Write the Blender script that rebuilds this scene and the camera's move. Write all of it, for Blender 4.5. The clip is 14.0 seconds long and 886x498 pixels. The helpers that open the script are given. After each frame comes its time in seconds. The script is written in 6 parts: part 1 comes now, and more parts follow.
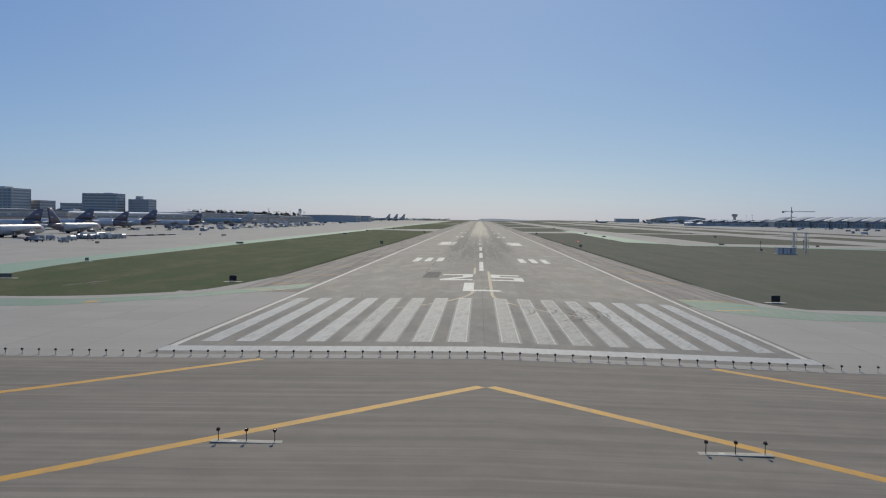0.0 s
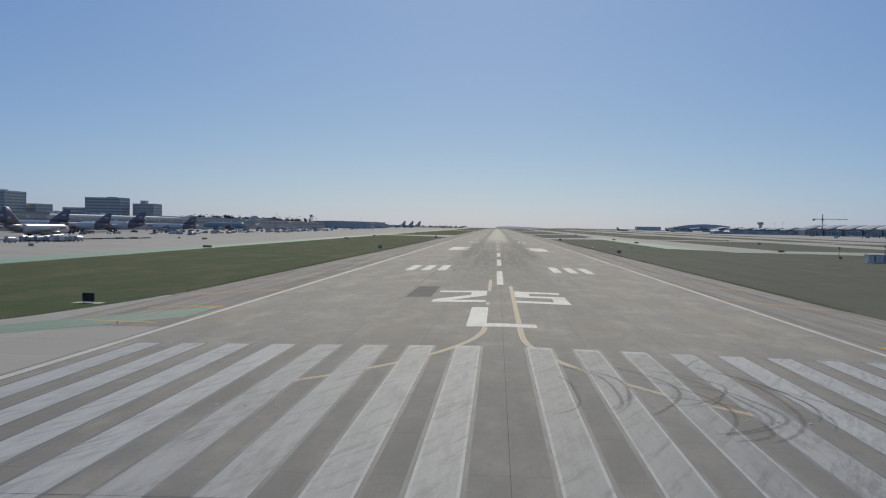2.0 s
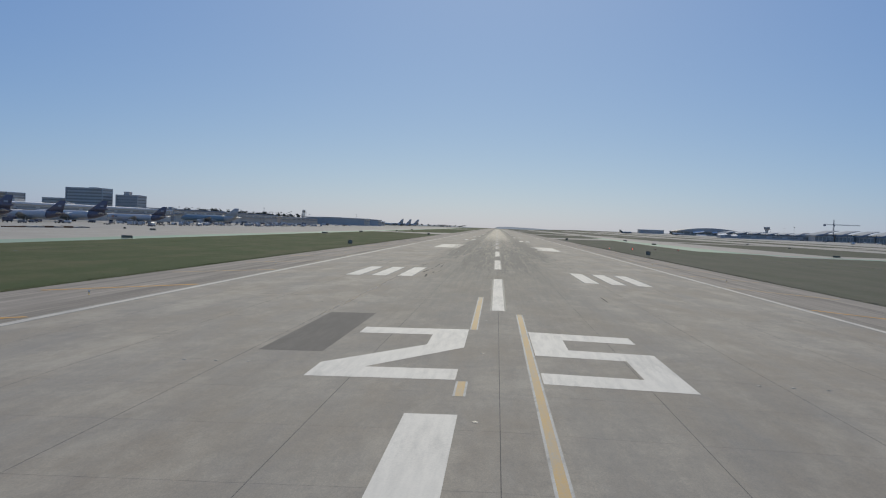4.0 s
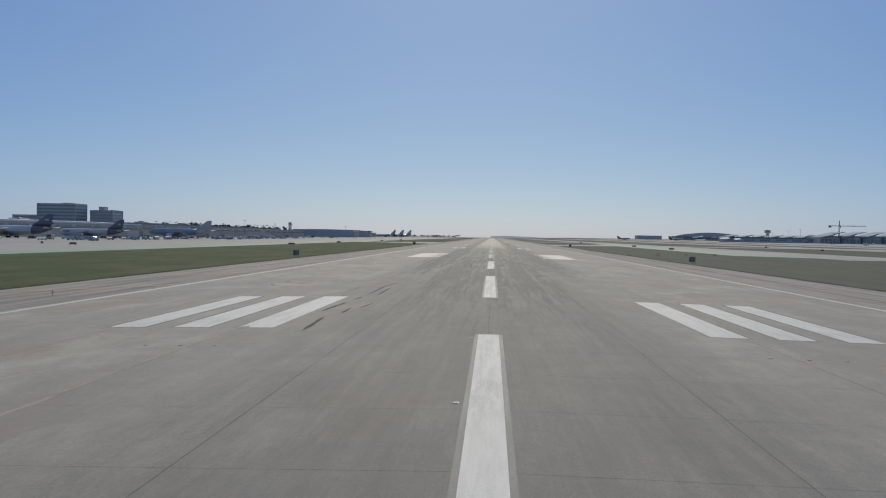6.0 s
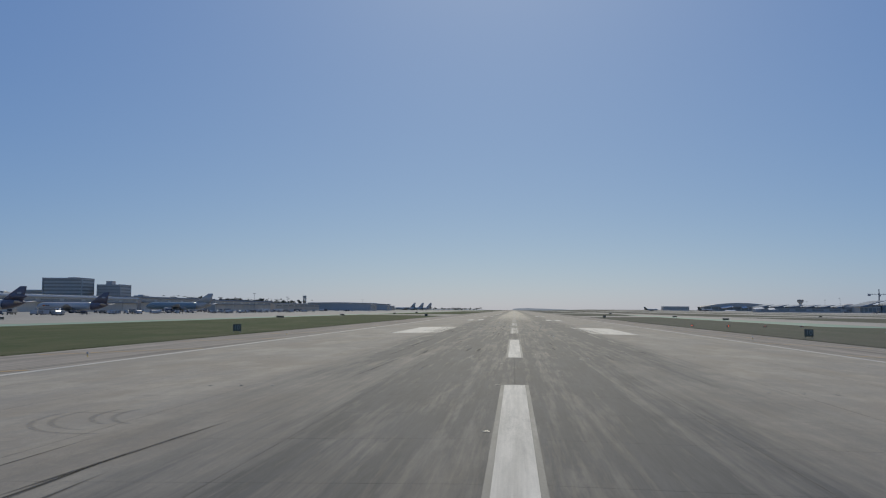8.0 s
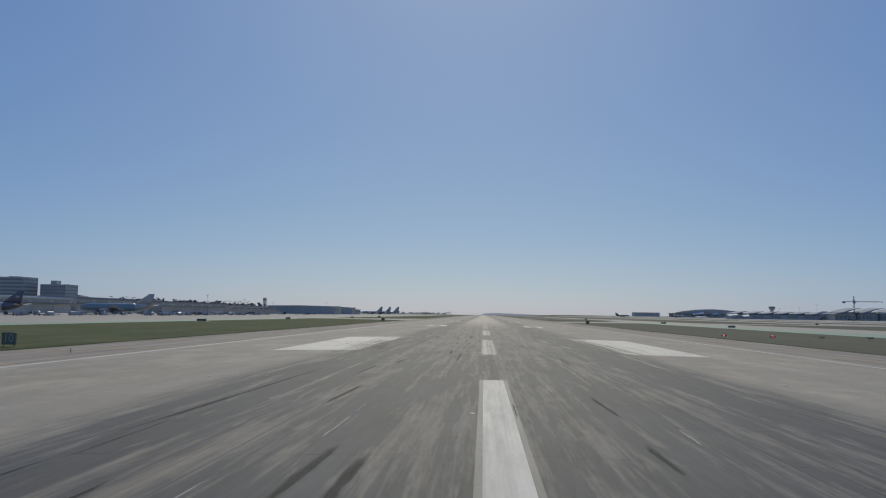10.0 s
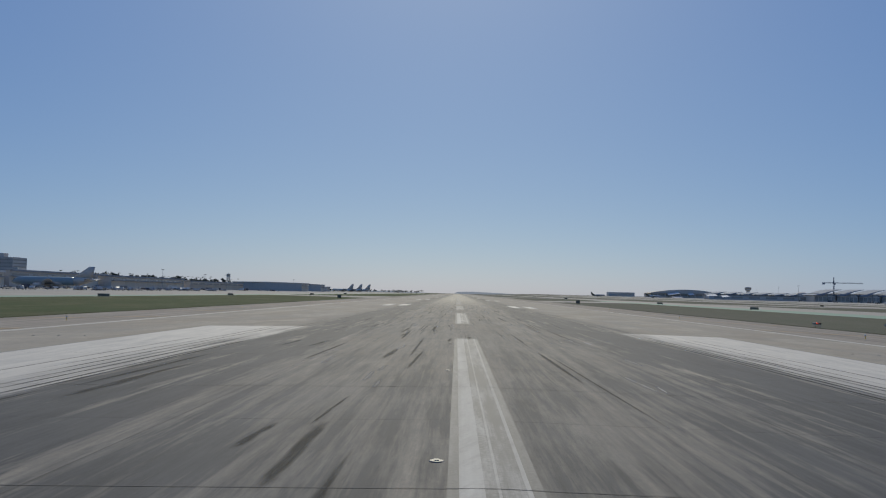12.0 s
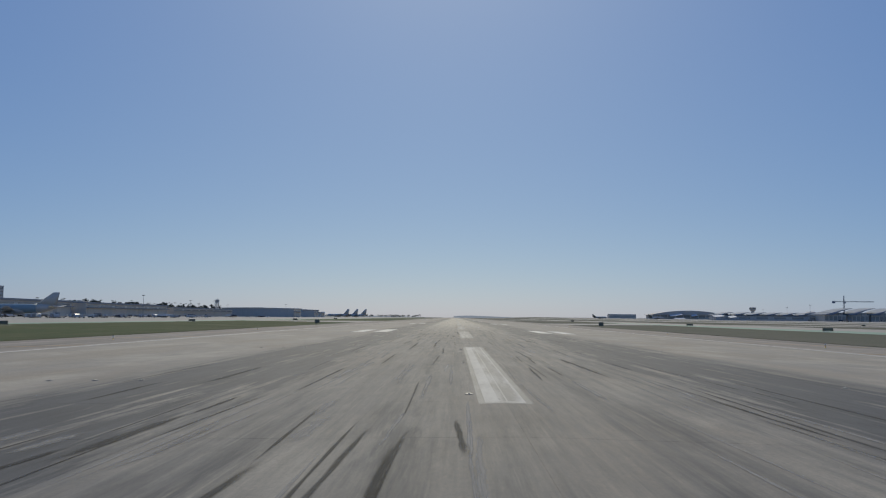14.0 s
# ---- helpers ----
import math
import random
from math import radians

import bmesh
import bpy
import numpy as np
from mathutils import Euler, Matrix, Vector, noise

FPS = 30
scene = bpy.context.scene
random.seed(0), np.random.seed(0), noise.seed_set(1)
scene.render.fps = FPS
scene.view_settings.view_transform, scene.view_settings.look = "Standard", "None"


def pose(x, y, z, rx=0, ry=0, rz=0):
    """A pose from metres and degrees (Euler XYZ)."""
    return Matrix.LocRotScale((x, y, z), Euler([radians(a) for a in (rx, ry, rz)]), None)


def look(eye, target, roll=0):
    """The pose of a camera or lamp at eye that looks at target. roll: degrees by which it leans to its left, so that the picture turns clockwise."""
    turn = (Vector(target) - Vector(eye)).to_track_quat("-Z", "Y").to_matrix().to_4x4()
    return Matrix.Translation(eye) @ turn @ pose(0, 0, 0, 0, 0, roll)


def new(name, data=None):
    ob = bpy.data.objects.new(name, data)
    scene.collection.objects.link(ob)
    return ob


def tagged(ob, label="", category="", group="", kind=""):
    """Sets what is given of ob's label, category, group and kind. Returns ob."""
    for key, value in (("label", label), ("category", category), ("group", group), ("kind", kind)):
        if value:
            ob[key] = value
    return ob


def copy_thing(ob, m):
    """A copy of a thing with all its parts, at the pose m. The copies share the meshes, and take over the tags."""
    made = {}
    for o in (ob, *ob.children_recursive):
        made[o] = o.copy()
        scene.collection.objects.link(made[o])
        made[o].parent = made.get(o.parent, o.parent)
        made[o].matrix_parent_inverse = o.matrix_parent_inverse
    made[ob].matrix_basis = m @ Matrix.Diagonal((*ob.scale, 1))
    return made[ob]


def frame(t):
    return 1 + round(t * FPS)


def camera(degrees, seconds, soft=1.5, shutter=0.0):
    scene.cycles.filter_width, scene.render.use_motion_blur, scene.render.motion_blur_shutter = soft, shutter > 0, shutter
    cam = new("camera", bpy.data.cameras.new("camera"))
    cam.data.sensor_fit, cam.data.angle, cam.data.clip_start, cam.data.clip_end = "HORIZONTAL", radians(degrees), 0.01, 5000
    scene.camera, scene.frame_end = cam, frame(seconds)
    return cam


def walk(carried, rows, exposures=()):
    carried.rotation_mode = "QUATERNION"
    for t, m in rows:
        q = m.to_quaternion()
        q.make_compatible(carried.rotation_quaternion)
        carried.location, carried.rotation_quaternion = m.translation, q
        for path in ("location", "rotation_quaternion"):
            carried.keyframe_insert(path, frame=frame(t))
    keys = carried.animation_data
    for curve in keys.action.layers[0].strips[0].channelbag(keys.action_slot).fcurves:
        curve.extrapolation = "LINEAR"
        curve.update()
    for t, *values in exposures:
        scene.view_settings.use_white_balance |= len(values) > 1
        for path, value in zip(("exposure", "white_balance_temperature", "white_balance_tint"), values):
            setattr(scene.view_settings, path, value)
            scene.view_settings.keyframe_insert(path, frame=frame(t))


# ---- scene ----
cam = camera(55.03, 14.0, soft=1.15)
PATH = [
    (0, (-0.660, -76.785, 12.092), (-4.890, 23.057, 8.398), 0.88),
    (0.5, (-0.789, -60.145, 11.250), (-6.295, 39.665, 8.467), -0.04),
    (1, (-0.838, -43.865, 10.463), (-7.528, 55.869, 7.570), -0.38),
    (1.5, (-0.738, -27.406, 9.712), (-7.415, 72.328, 6.766), 0.60),
    (2, (-0.670, -11.950, 8.971), (-6.958, 87.813, 6.193), 1.08),
    (2.5, (-0.610, 4.743, 8.247), (-5.277, 104.602, 5.704), 1.97),
    (3, (-0.481, 20.929, 7.612), (-6.281, 120.711, 4.478), 1.78),
    (5.5, (-0.082, 102.780, 4.962), (-6.295, 202.566, 2.891), 2.34),
    (6, (0.076, 118.913, 4.598), (-5.634, 218.738, 3.076), 0.90),
    (6.5, (0.066, 135.194, 4.248), (-13.076, 234.291, 6.883), 1.11),
    (7, (0.141, 150.635, 3.868), (-16.145, 249.115, 9.910), 1.93),
    (7.5, (0.104, 164.548, 3.720), (-11.137, 263.703, 10.187), 1.78),
    (8, (-0.028, 178.486, 3.504), (-8.385, 277.888, 10.531), 0.41),
    (8.5, (-0.090, 192.580, 3.243), (-7.568, 292.060, 10.154), -0.04),
    (9, (-0.234, 207.227, 3.183), (-6.122, 306.755, 10.890), 0.50),
    (11.5, (-0.647, 280.301, 2.765), (-4.020, 380.060, 8.821), 0.95),
    (12, (-0.567, 293.465, 2.566), (-2.305, 393.318, 7.695), 1.31),
    (12.5, (-0.491, 305.978, 2.316), (-2.176, 405.824, 7.589), 1.17),
    (13, (-0.974, 319.707, 1.996), (-2.634, 419.538, 7.556), 0.92),
    (13.5, (-1.042, 332.741, 1.994), (-2.686, 432.540, 8.124), 0.63),
    (14, (-1.211, 345.261, 1.979), (-2.676, 444.932, 9.949), 0.61),
]
walk(cam, [(t, look(eye, target, roll)) for t, eye, target, roll in PATH],
     exposures=((0, 0.03, 6500, 9), (2.0, 0.0, 6500, 9), (6.4, 0.02, 6500, 9), (7.5, -0.18, 6450, 9), (14, -0.14, 6480, 9)))

# ---- daylight: a clear afternoon, the sun high ahead ----
SUN_UP, SUN_TURN = 38.0, -1.0      # degrees above the horizon; clockwise from +y
world = bpy.data.worlds.new("clear_sky")
scene.world = world
world.use_nodes = True
wn = world.node_tree
sky = wn.nodes.new("ShaderNodeTexSky")
sky.sky_type = "NISHITA"
sky.sun_disc = False
sky.sun_elevation = radians(SUN_UP)
sky.sun_rotation = radians(SUN_TURN)
sky.air_density, sky.dust_density, sky.ozone_density = 0.7, 0.7, 1.0
tint = wn.nodes.new("ShaderNodeMix")
tint.data_type, tint.blend_type = "RGBA", "MULTIPLY"
tint.inputs[0].default_value = 1.0
tint.inputs[7].default_value = (0.717, 0.767, 0.559, 1)
wn.links.new(sky.outputs["Color"], tint.inputs[6])
veil = wn.nodes.new("ShaderNodeMix")      # thin sea haze over the whole sky
veil.data_type = "RGBA"
veil.inputs[0].default_value = 0.25
veil.inputs[7].default_value = (3.1, 8.07, 24.3, 1)
wn.links.new(tint.outputs[2], veil.inputs[6])
wn.links.new(veil.outputs[2], wn.nodes["Background"].inputs["Color"])
wn.nodes["Background"].inputs["Strength"].default_value = 0.06
sun = new("sun", bpy.data.lights.new("sun", "SUN"))
sun.data.energy, sun.data.angle, sun.data.color = 3.0, radians(0.53), (1.0, 0.918, 0.71)
sun_at = Vector((math.sin(radians(SUN_TURN)) * math.cos(radians(SUN_UP)), math.cos(radians(SUN_TURN)) * math.cos(radians(SUN_UP)), math.sin(radians(SUN_UP))))
sun.matrix_world = look(sun_at * 400, (0, 0, 0))


# ---- materials ----
class Nodes:
    """A small helper for node trees."""
    def __init__(self, name):
        self.m = bpy.data.materials.new(name)
        self.m.use_nodes = True
        self.t = self.m.node_tree
        self.b = self.t.nodes["Principled BSDF"]

    def n(self, kind, **values):
        node = self.t.nodes.new(kind)
        for key, v in values.items():
            node.inputs[key].default_value = v
        return node

    def link(self, a, b):
        self.t.links.new(a, b)

    def at(self, scale=(1, 1, 1), local=False):
        src = self.n("ShaderNodeTexCoord").outputs["Object"] if local else self.n("ShaderNodeNewGeometry").outputs["Position"]
        mp = self.n("ShaderNodeMapping")
        mp.inputs["Scale"].default_value = scale
        self.link(src, mp.inputs["Vector"])
        return mp.outputs["Vector"]

    def noise(self, vec, scale, detail=4, rough=0.55, lo=0.35, hi=0.65):
        t = self.n("ShaderNodeTexNoise", Scale=scale, Detail=detail, Roughness=rough)
        self.link(vec, t.inputs["Vector"])
        r = self.n("ShaderNodeMapRange")
        r.inputs["From Min"].default_value, r.inputs["From Max"].default_value = lo, hi
        self.link(t.outputs["Fac"], r.inputs["Value"])
        return r.outputs["Result"]

    def math(self, op, a, b=None, clamp=False):
        m = self.n("ShaderNodeMath")
        m.operation, m.use_clamp = op, clamp
        for i, v in enumerate((a, b)):
            if v is None:
                continue
            if isinstance(v, (int, float)):
                m.inputs[i].default_value = v
            else:
                self.link(v, m.inputs[i])
        return m.outputs[0]

    def span(self, v, a, b, c=0.0, d=1.0):
        r = self.n("ShaderNodeMapRange")
        r.interpolation_type = "SMOOTHSTEP"
        for key, q in zip(("From Min", "From Max", "To Min", "To Max"), (a, b, c, d)):
            r.inputs[key].default_value = q
        self.link(v, r.inputs["Value"])
        return r.outputs["Result"]

    def mix(self, fac, a, b):
        m = self.n("ShaderNodeMix")
        m.data_type = "RGBA"
        for i, v in ((0, fac), (6, a), (7, b)):
            if isinstance(v, (int, float)):
                m.inputs[i].default_value = v
            elif isinstance(v, tuple):
                m.inputs[i].default_value = (*v, 1)
            else:
                self.link(v, m.inputs[i])
        return m.outputs[2]

    def bump(self, height, strength=0.3, dist=0.01):
        b = self.n("ShaderNodeBump", Strength=strength, Distance=dist)
        self.link(height, b.inputs["Height"])
        self.link(b.outputs["Normal"], self.b.inputs["Normal"])

    def done(self, colour, rough=0.8, metal=0.0, spec=0.3):
        if isinstance(colour, tuple):
            self.b.inputs["Base Color"].default_value = (*colour, 1)
        else:
            self.link(colour, self.b.inputs["Base Color"])
        if isinstance(rough, (int, float)):
            self.b.inputs["Roughness"].default_value = rough
        else:
            self.link(rough, self.b.inputs["Roughness"])
        self.b.inputs["Metallic"].default_value = metal
        self.b.inputs["Specular IOR Level"].default_value = spec
        return self.m


def plain(name, colour, rough=0.5, metal=0.0, spec=0.4, grain=0.12, scale=0.6):
    """A painted or metal surface with faint grime at two scales."""
    k = Nodes(name)
    v = k.at(local=True)
    a = k.noise(v, scale, 5, 0.6, 0.3, 0.7)
    b = k.noise(v, scale * 9, 3, 0.6, 0.3, 0.7)
    f = k.math("MULTIPLY", k.math("ADD", k.math("MULTIPLY", a, 0.65), k.math("MULTIPLY", b, 0.35)), grain * 2)
    dark = tuple(c * 0.55 for c in colour)
    return k.done(k.mix(f, colour, dark), rough, metal, spec)


def lamp_mat(name, colour, strength):
    k = Nodes(name)
    k.b.inputs["Emission Color"].default_value = (*colour, 1)
    k.b.inputs["Emission Strength"].default_value = strength
    return k.done(tuple(c * 0.5 for c in colour), 0.3)


def rubber_amount(k):
    """Tyre rubber laid down along the landing zone: a dark middle where wheels spin up, two darker lanes beside it further on."""
    geo = k.n("ShaderNodeNewGeometry")
    sep = k.n("ShaderNodeSeparateXYZ")
    k.link(geo.outputs["Position"], sep.inputs[0])
    x = k.math("ABSOLUTE", sep.outputs["X"])
    y = sep.outputs["Y"]
    wob = k.noise(k.at((0.05, 0.006, 1)), 2.4, 4, 0.6, 0.2, 0.8)
    xx = k.math("ADD", x, k.math("MULTIPLY", k.math("SUBTRACT", wob, 0.5), 2.8))
    core = k.math("MULTIPLY", k.span(xx, 4.5, 11.0, 1.0, 0.0), k.math("MULTIPLY", k.span(y, 80, 225, 0.0, 0.9), k.span(y, 270, 350, 1.0, 0.53)))
    lane = k.math("MULTIPLY", k.math("MULTIPLY", k.span(xx, 5.0, 8.2), k.span(xx, 10.2, 14.4, 1.0, 0.0)), k.math("MULTIPLY", k.span(y, 160, 310, 0.0, 1.0), k.span(y, 600, 1200, 1.25, 0.9)))
    amount = k.math("MAXIMUM", core, lane)
    amount = k.math("ADD", amount, k.math("MULTIPLY", k.span(xx, 9, 17, 1.0, 0.0), k.span(y, 30, 100, 0.0, 0.1)))
    broad = k.noise(k.at((1.0, 0.012, 1)), 0.55, 4, 0.55, 0.3, 0.7)
    streak = k.noise(k.at((1.0, 0.03, 1)), 2.1, 5, 0.6, 0.33, 0.67)
    blot = k.noise(k.at((1.0, 0.22, 1)), 0.45, 6, 0.68, 0.32, 0.68)
    fine = k.noise(k.at((1.0, 0.05, 1)), 7.0, 5, 0.7, 0.34, 0.66)
    m = k.math("ADD", k.math("MULTIPLY", broad, 0.26), k.math("MULTIPLY", streak, 0.34))
    m = k.math("ADD", m, k.math("ADD", k.math("MULTIPLY", blot, 0.24), k.math("MULTIPLY", fine, 0.16)))
    gain = k.span(y, 150, 330, 1.0, 2.9)
    m = k.math("ADD", k.math("MULTIPLY", k.math("SUBTRACT", m, 0.5), gain), 1.0)
    fleck = k.noise(k.at((1.0, 0.11, 1)), 1.3, 5, 0.65, 0.56, 0.68)     # wispy places where the rubber has come off
    scratch = k.noise(k.at((1.0, 0.022, 1)), 4.2, 4, 0.6, 0.6, 0.68)
    bare = k.math("ADD", k.math("MULTIPLY", fleck, k.span(y, 150, 250, 0.15, 0.34)), k.math("MULTIPLY", scratch, k.span(y, 250, 350, 0.0, 0.4)))
    total = k.math("MULTIPLY", k.math("MULTIPLY", amount, m), k.math("SUBTRACT", 1.0, k.math("MINIMUM", bare, 0.75)))
    polish = k.math("MULTIPLY", k.span(xx, 3.0, 12.0, 1.0, 0.0), k.span(y, 370, 640))     # rubbed smooth by rolling wheels
    return k.math("MAXIMUM", k.math("MINIMUM", total, 0.97), 0.0), y, polish


def runway_concrete():
    k = Nodes("runway_concrete")
    v = k.at()
    big = k.noise(v, 0.035, 4, 0.6, 0.3, 0.7)
    mid = k.noise(v, 0.45, 8, 0.75, 0.34, 0.66)
    fine = k.noise(k.at((1, 0.35, 1)), 4.0, 7, 0.8, 0.3, 0.7)
    base = k.mix(big, (0.475, 0.415, 0.318), (0.385, 0.338, 0.262))
    base = k.mix(k.math("MULTIPLY", mid, 0.45), base, (0.232, 0.209, 0.172))
    base = k.mix(k.math("MULTIPLY", fine, 0.42), base, (0.17, 0.166, 0.158))
    slab = k.n("ShaderNodeObjectInfo").outputs["Random"]
    base = k.mix(k.math("MULTIPLY", slab, 0.12), base, (0.2, 0.2, 0.19))
    smear = k.noise(k.at((0.5, 0.04, 1)), 0.8, 6, 0.7, 0.42, 0.7)
    base = k.mix(k.math("MULTIPLY", smear, 0.45), base, (0.19, 0.185, 0.178))
    stain = k.noise(k.at((1.0, 0.3, 1)), 0.16, 7, 0.7, 0.44, 0.64)
    base = k.mix(k.math("MULTIPLY", stain, 0.55), base, (0.285, 0.232, 0.165))
    chalk = k.noise(k.at((1.0, 0.4, 1)), 0.22, 7, 0.72, 0.5, 0.66)
    base = k.mix(k.math("MULTIPLY", chalk, 0.5), base, (0.5, 0.445, 0.345))
    rub, y, polish = rubber_amount(k)
    turn = k.math("MULTIPLY", k.span(y, 75, 20), k.noise(k.at((0.3, 0.12, 1)), 0.9, 5, 0.6, 0.2, 0.55))     # ground-in dirt where aircraft line up
    base = k.mix(k.math("MULTIPLY", turn, 0.6), base, (0.125, 0.122, 0.114))
    grit = k.noise(k.at((1, 0.5, 1)), 19.0, 5, 0.85, 0.36, 0.64)
    base = k.mix(k.math("MULTIPLY", grit, 0.42), base, (0.13, 0.127, 0.12))
    film = k.noise(k.at((1.0, 0.05, 1)), 5.0, 6, 0.8, 0.3, 0.7)
    smut = k.noise(k.at((0.5, 0.1, 1)), 1.2, 5, 0.7, 0.3, 0.7)
    black = k.mix(k.math("ADD", k.math("MULTIPLY", film, 0.55), k.math("MULTIPLY", smut, 0.45)), (0.025, 0.026, 0.028), (0.081, 0.084, 0.09))
    base = k.mix(rub, base, black)
    k.bump(k.noise(k.at((1, 4, 1)), 14.0, 4, 0.7, 0.25, 0.75), 0.4, 0.005)
    sheen = k.span(rub, 0.0, 0.8, 0.84, 0.77)
    return k.done(base, k.math("SUBTRACT", sheen, k.math("MULTIPLY", polish, 0.12)), 0, 0.22)


def worn_paint(name, colour, wear, under=(0.25, 0.245, 0.235), rubbered=True, hold=0.2, broken=False, scuffed=0.0, dense=1.0, gloss=(0.7, 0.3)):
    """Runway paint, scuffed along the direction of travel, with the pavement showing through."""
    k = Nodes(name)
    rough, spec = gloss
    v = k.at()
    a = k.noise(k.at((1, 0.12, 1)), 2.2, 6, 0.7, 0.42, 0.7)
    b = k.noise(v, 12.0, 4, 0.7, 0.4, 0.7)
    c = k.noise(v, 0.12, 3, 0.5, 0.3, 0.7)
    f = k.math("MULTIPLY", k.math("ADD", k.math("MULTIPLY", a, 0.7), k.math("MULTIPLY", b, 0.4)), k.math("ADD", k.math("MULTIPLY", c, wear), wear * 0.5), True)
    col = k.mix(f, colour, under)
    if rubbered:
        rub = rubber_amount(k)[0]
        scuff = k.noise(k.at((1.0, 0.02, 1)), 2.4, 6, 0.65, 0.4, 0.62)
        col = k.mix(k.math("MULTIPLY", rub, k.math("ADD", k.math("MULTIPLY", scuff, 0.3 + 0.55 * hold), hold)), col, (0.1, 0.1, 0.1))
    if scuffed:
        turn = k.n("ShaderNodeMapping")
        turn.vector_type = "TEXTURE"
        turn.inputs["Rotation"].default_value = (0, 0, -0.42)
        turn.inputs["Scale"].default_value = (1.0, 9.0, 1)
        k.link(v, turn.inputs["Vector"])
        arcs = k.noise(turn.outputs["Vector"], 2.2, 6, 0.7, 0.5, 0.68)
        col = k.mix(k.math("MULTIPLY", arcs, scuffed), col, (0.12, 0.12, 0.117))
    if broken:
        rough, spec = 0.84, 0.2
        gap = k.noise(k.at((1, 0.03, 1)), 7.0, 6, 0.75, 0.3, 0.62)
        fade = k.n("ShaderNodeAttribute")
        fade.attribute_name = "cover"
        k.link(k.math("MULTIPLY", k.span(fade.outputs["Fac"], 0.0, 0.75), k.math("ADD", k.math("MULTIPLY", gap, 0.7 * dense), 0.25 * dense)), k.b.inputs["Alpha"])
    return k.done(col, rough, 0, spec)


def asphalt(name, light, dark, scale=0.4, grain=(0.02, 1, 1), streaks=0.42):
    k = Nodes(name)
    v = k.at()
    lane = k.noise(k.at(grain), 0.5, 5, 0.65, 0.4, 0.62)
    mid = k.noise(v, scale, 5, 0.6, 0.3, 0.7)
    fine = k.noise(v, 16.0, 4, 0.7, 0.25, 0.75)
    c = k.mix(mid, light, dark)
    c = k.mix(k.math("MULTIPLY", lane, streaks), c, tuple(q * 0.6 for q in dark))
    pale = k.noise(k.at(tuple(2.3 * q for q in grain)), 0.7, 4, 0.6, 0.5, 0.68)
    c = k.mix(k.math("MULTIPLY", pale, streaks * 0.8), c, tuple(q * 1.35 for q in light))
    c = k.mix(k.math("MULTIPLY", fine, 0.28), c, tuple(q * 0.55 for q in dark))
    k.bump(fine, 0.2, 0.004)
    return k.done(c, 0.88, 0, 0.2)


def slab_concrete(name, light, dark, panel=7.6):
    """Taxiway and apron concrete seen from afar: tone by panel, joints, oil and tyre stains."""
    k = Nodes(name)
    v = k.at()
    br = k.n("ShaderNodeTexBrick", Scale=1.0, **{"Mortar Size": 0.035, "Brick Width": panel, "Row Height": panel, "Bias": 0.0})
    br.offset = 0.0
    k.link(v, br.inputs["Vector"])
    br.inputs["Color1"].default_value = (*light, 1)
    br.inputs["Color2"].default_value = (*(q * 0.88 for q in light), 1)
    br.inputs["Mortar"].default_value = (*(q * 0.5 for q in light), 1)
    a = k.noise(v, 0.03, 5, 0.65, 0.35, 0.7)
    b = k.noise(v, 0.8, 5, 0.65, 0.35, 0.75)
    c = k.mix(k.math("MULTIPLY", a, 0.6), br.outputs["Color"], dark)
    c = k.mix(k.math("MULTIPLY", b, 0.3), c, dark)
    return k.done(c, 0.85, 0, 0.2)


def grass_mat(name, stops, patch, dead=(0.16, 0.14, 0.085)):
    k = Nodes(name)
    v = k.at()
    big = k.noise(v, 0.018, 5, 0.65, 0.36, 0.66)
    mow = k.noise(k.at((1, 0.03, 1)), 0.22, 5, 0.65, 0.4, 0.62)
    mid = k.noise(v, 0.5, 5, 0.7, 0.32, 0.7)
    fine = k.noise(v, 5.0, 4, 0.7, 0.28, 0.72)
    c = k.mix(big, stops[0], stops[1])
    c = k.mix(k.math("MULTIPLY", mow, 0.75), c, stops[2])
    c = k.mix(k.math("MULTIPLY", mid, 0.6), c, patch)
    dry = k.noise(k.at((0.25, 0.1, 1)), 0.45, 6, 0.72, 0.46, 0.64)
    c = k.mix(k.math("MULTIPLY", dry, 0.6), c, dead)
    c = k.mix(k.math("MULTIPLY", fine, 0.6), c, tuple(q * 0.4 for q in stops[1]))
    k.bump(k.math("ADD", mid, fine), 0.35, 0.06)
    return k.done(c, 0.95, 0, 0.1)


CONCRETE = runway_concrete()
JOINT = plain("joint_sealant", (0.1, 0.095, 0.087), 0.9, 0, 0.2)
WHITE_PAINT = worn_paint("worn_white_paint", (0.62, 0.59, 0.53), 0.7, hold=0.12)
STRIPE_PAINT = worn_paint("scuffed_white_paint", (0.385, 0.378, 0.358), 0.7, (0.2, 0.197, 0.188), scuffed=0.5)
INNER_STRIPE = worn_paint("dirty_white_paint", (0.315, 0.31, 0.294), 0.9, (0.18, 0.176, 0.166), scuffed=0.65)
GRIMY_STRIPE = worn_paint("grimy_white_paint", (0.255, 0.252, 0.242), 0.9, (0.16, 0.157, 0.149), scuffed=0.75)
FAINT_PAINT = worn_paint("thin_white_paint", (0.4, 0.395, 0.375), 0.8)
TIRED_PAINT = worn_paint("rubber_stained_white_paint", (0.42, 0.415, 0.4), 1.7, (0.13, 0.128, 0.124), hold=0.75)
EDGE_PAINT = worn_paint("edge_line_paint", (0.52, 0.48, 0.405), 0.7, rubbered=False)
TDZ_PAINT = worn_paint("touchdown_bar_paint", (0.54, 0.515, 0.455), 0.55, rubbered=False)
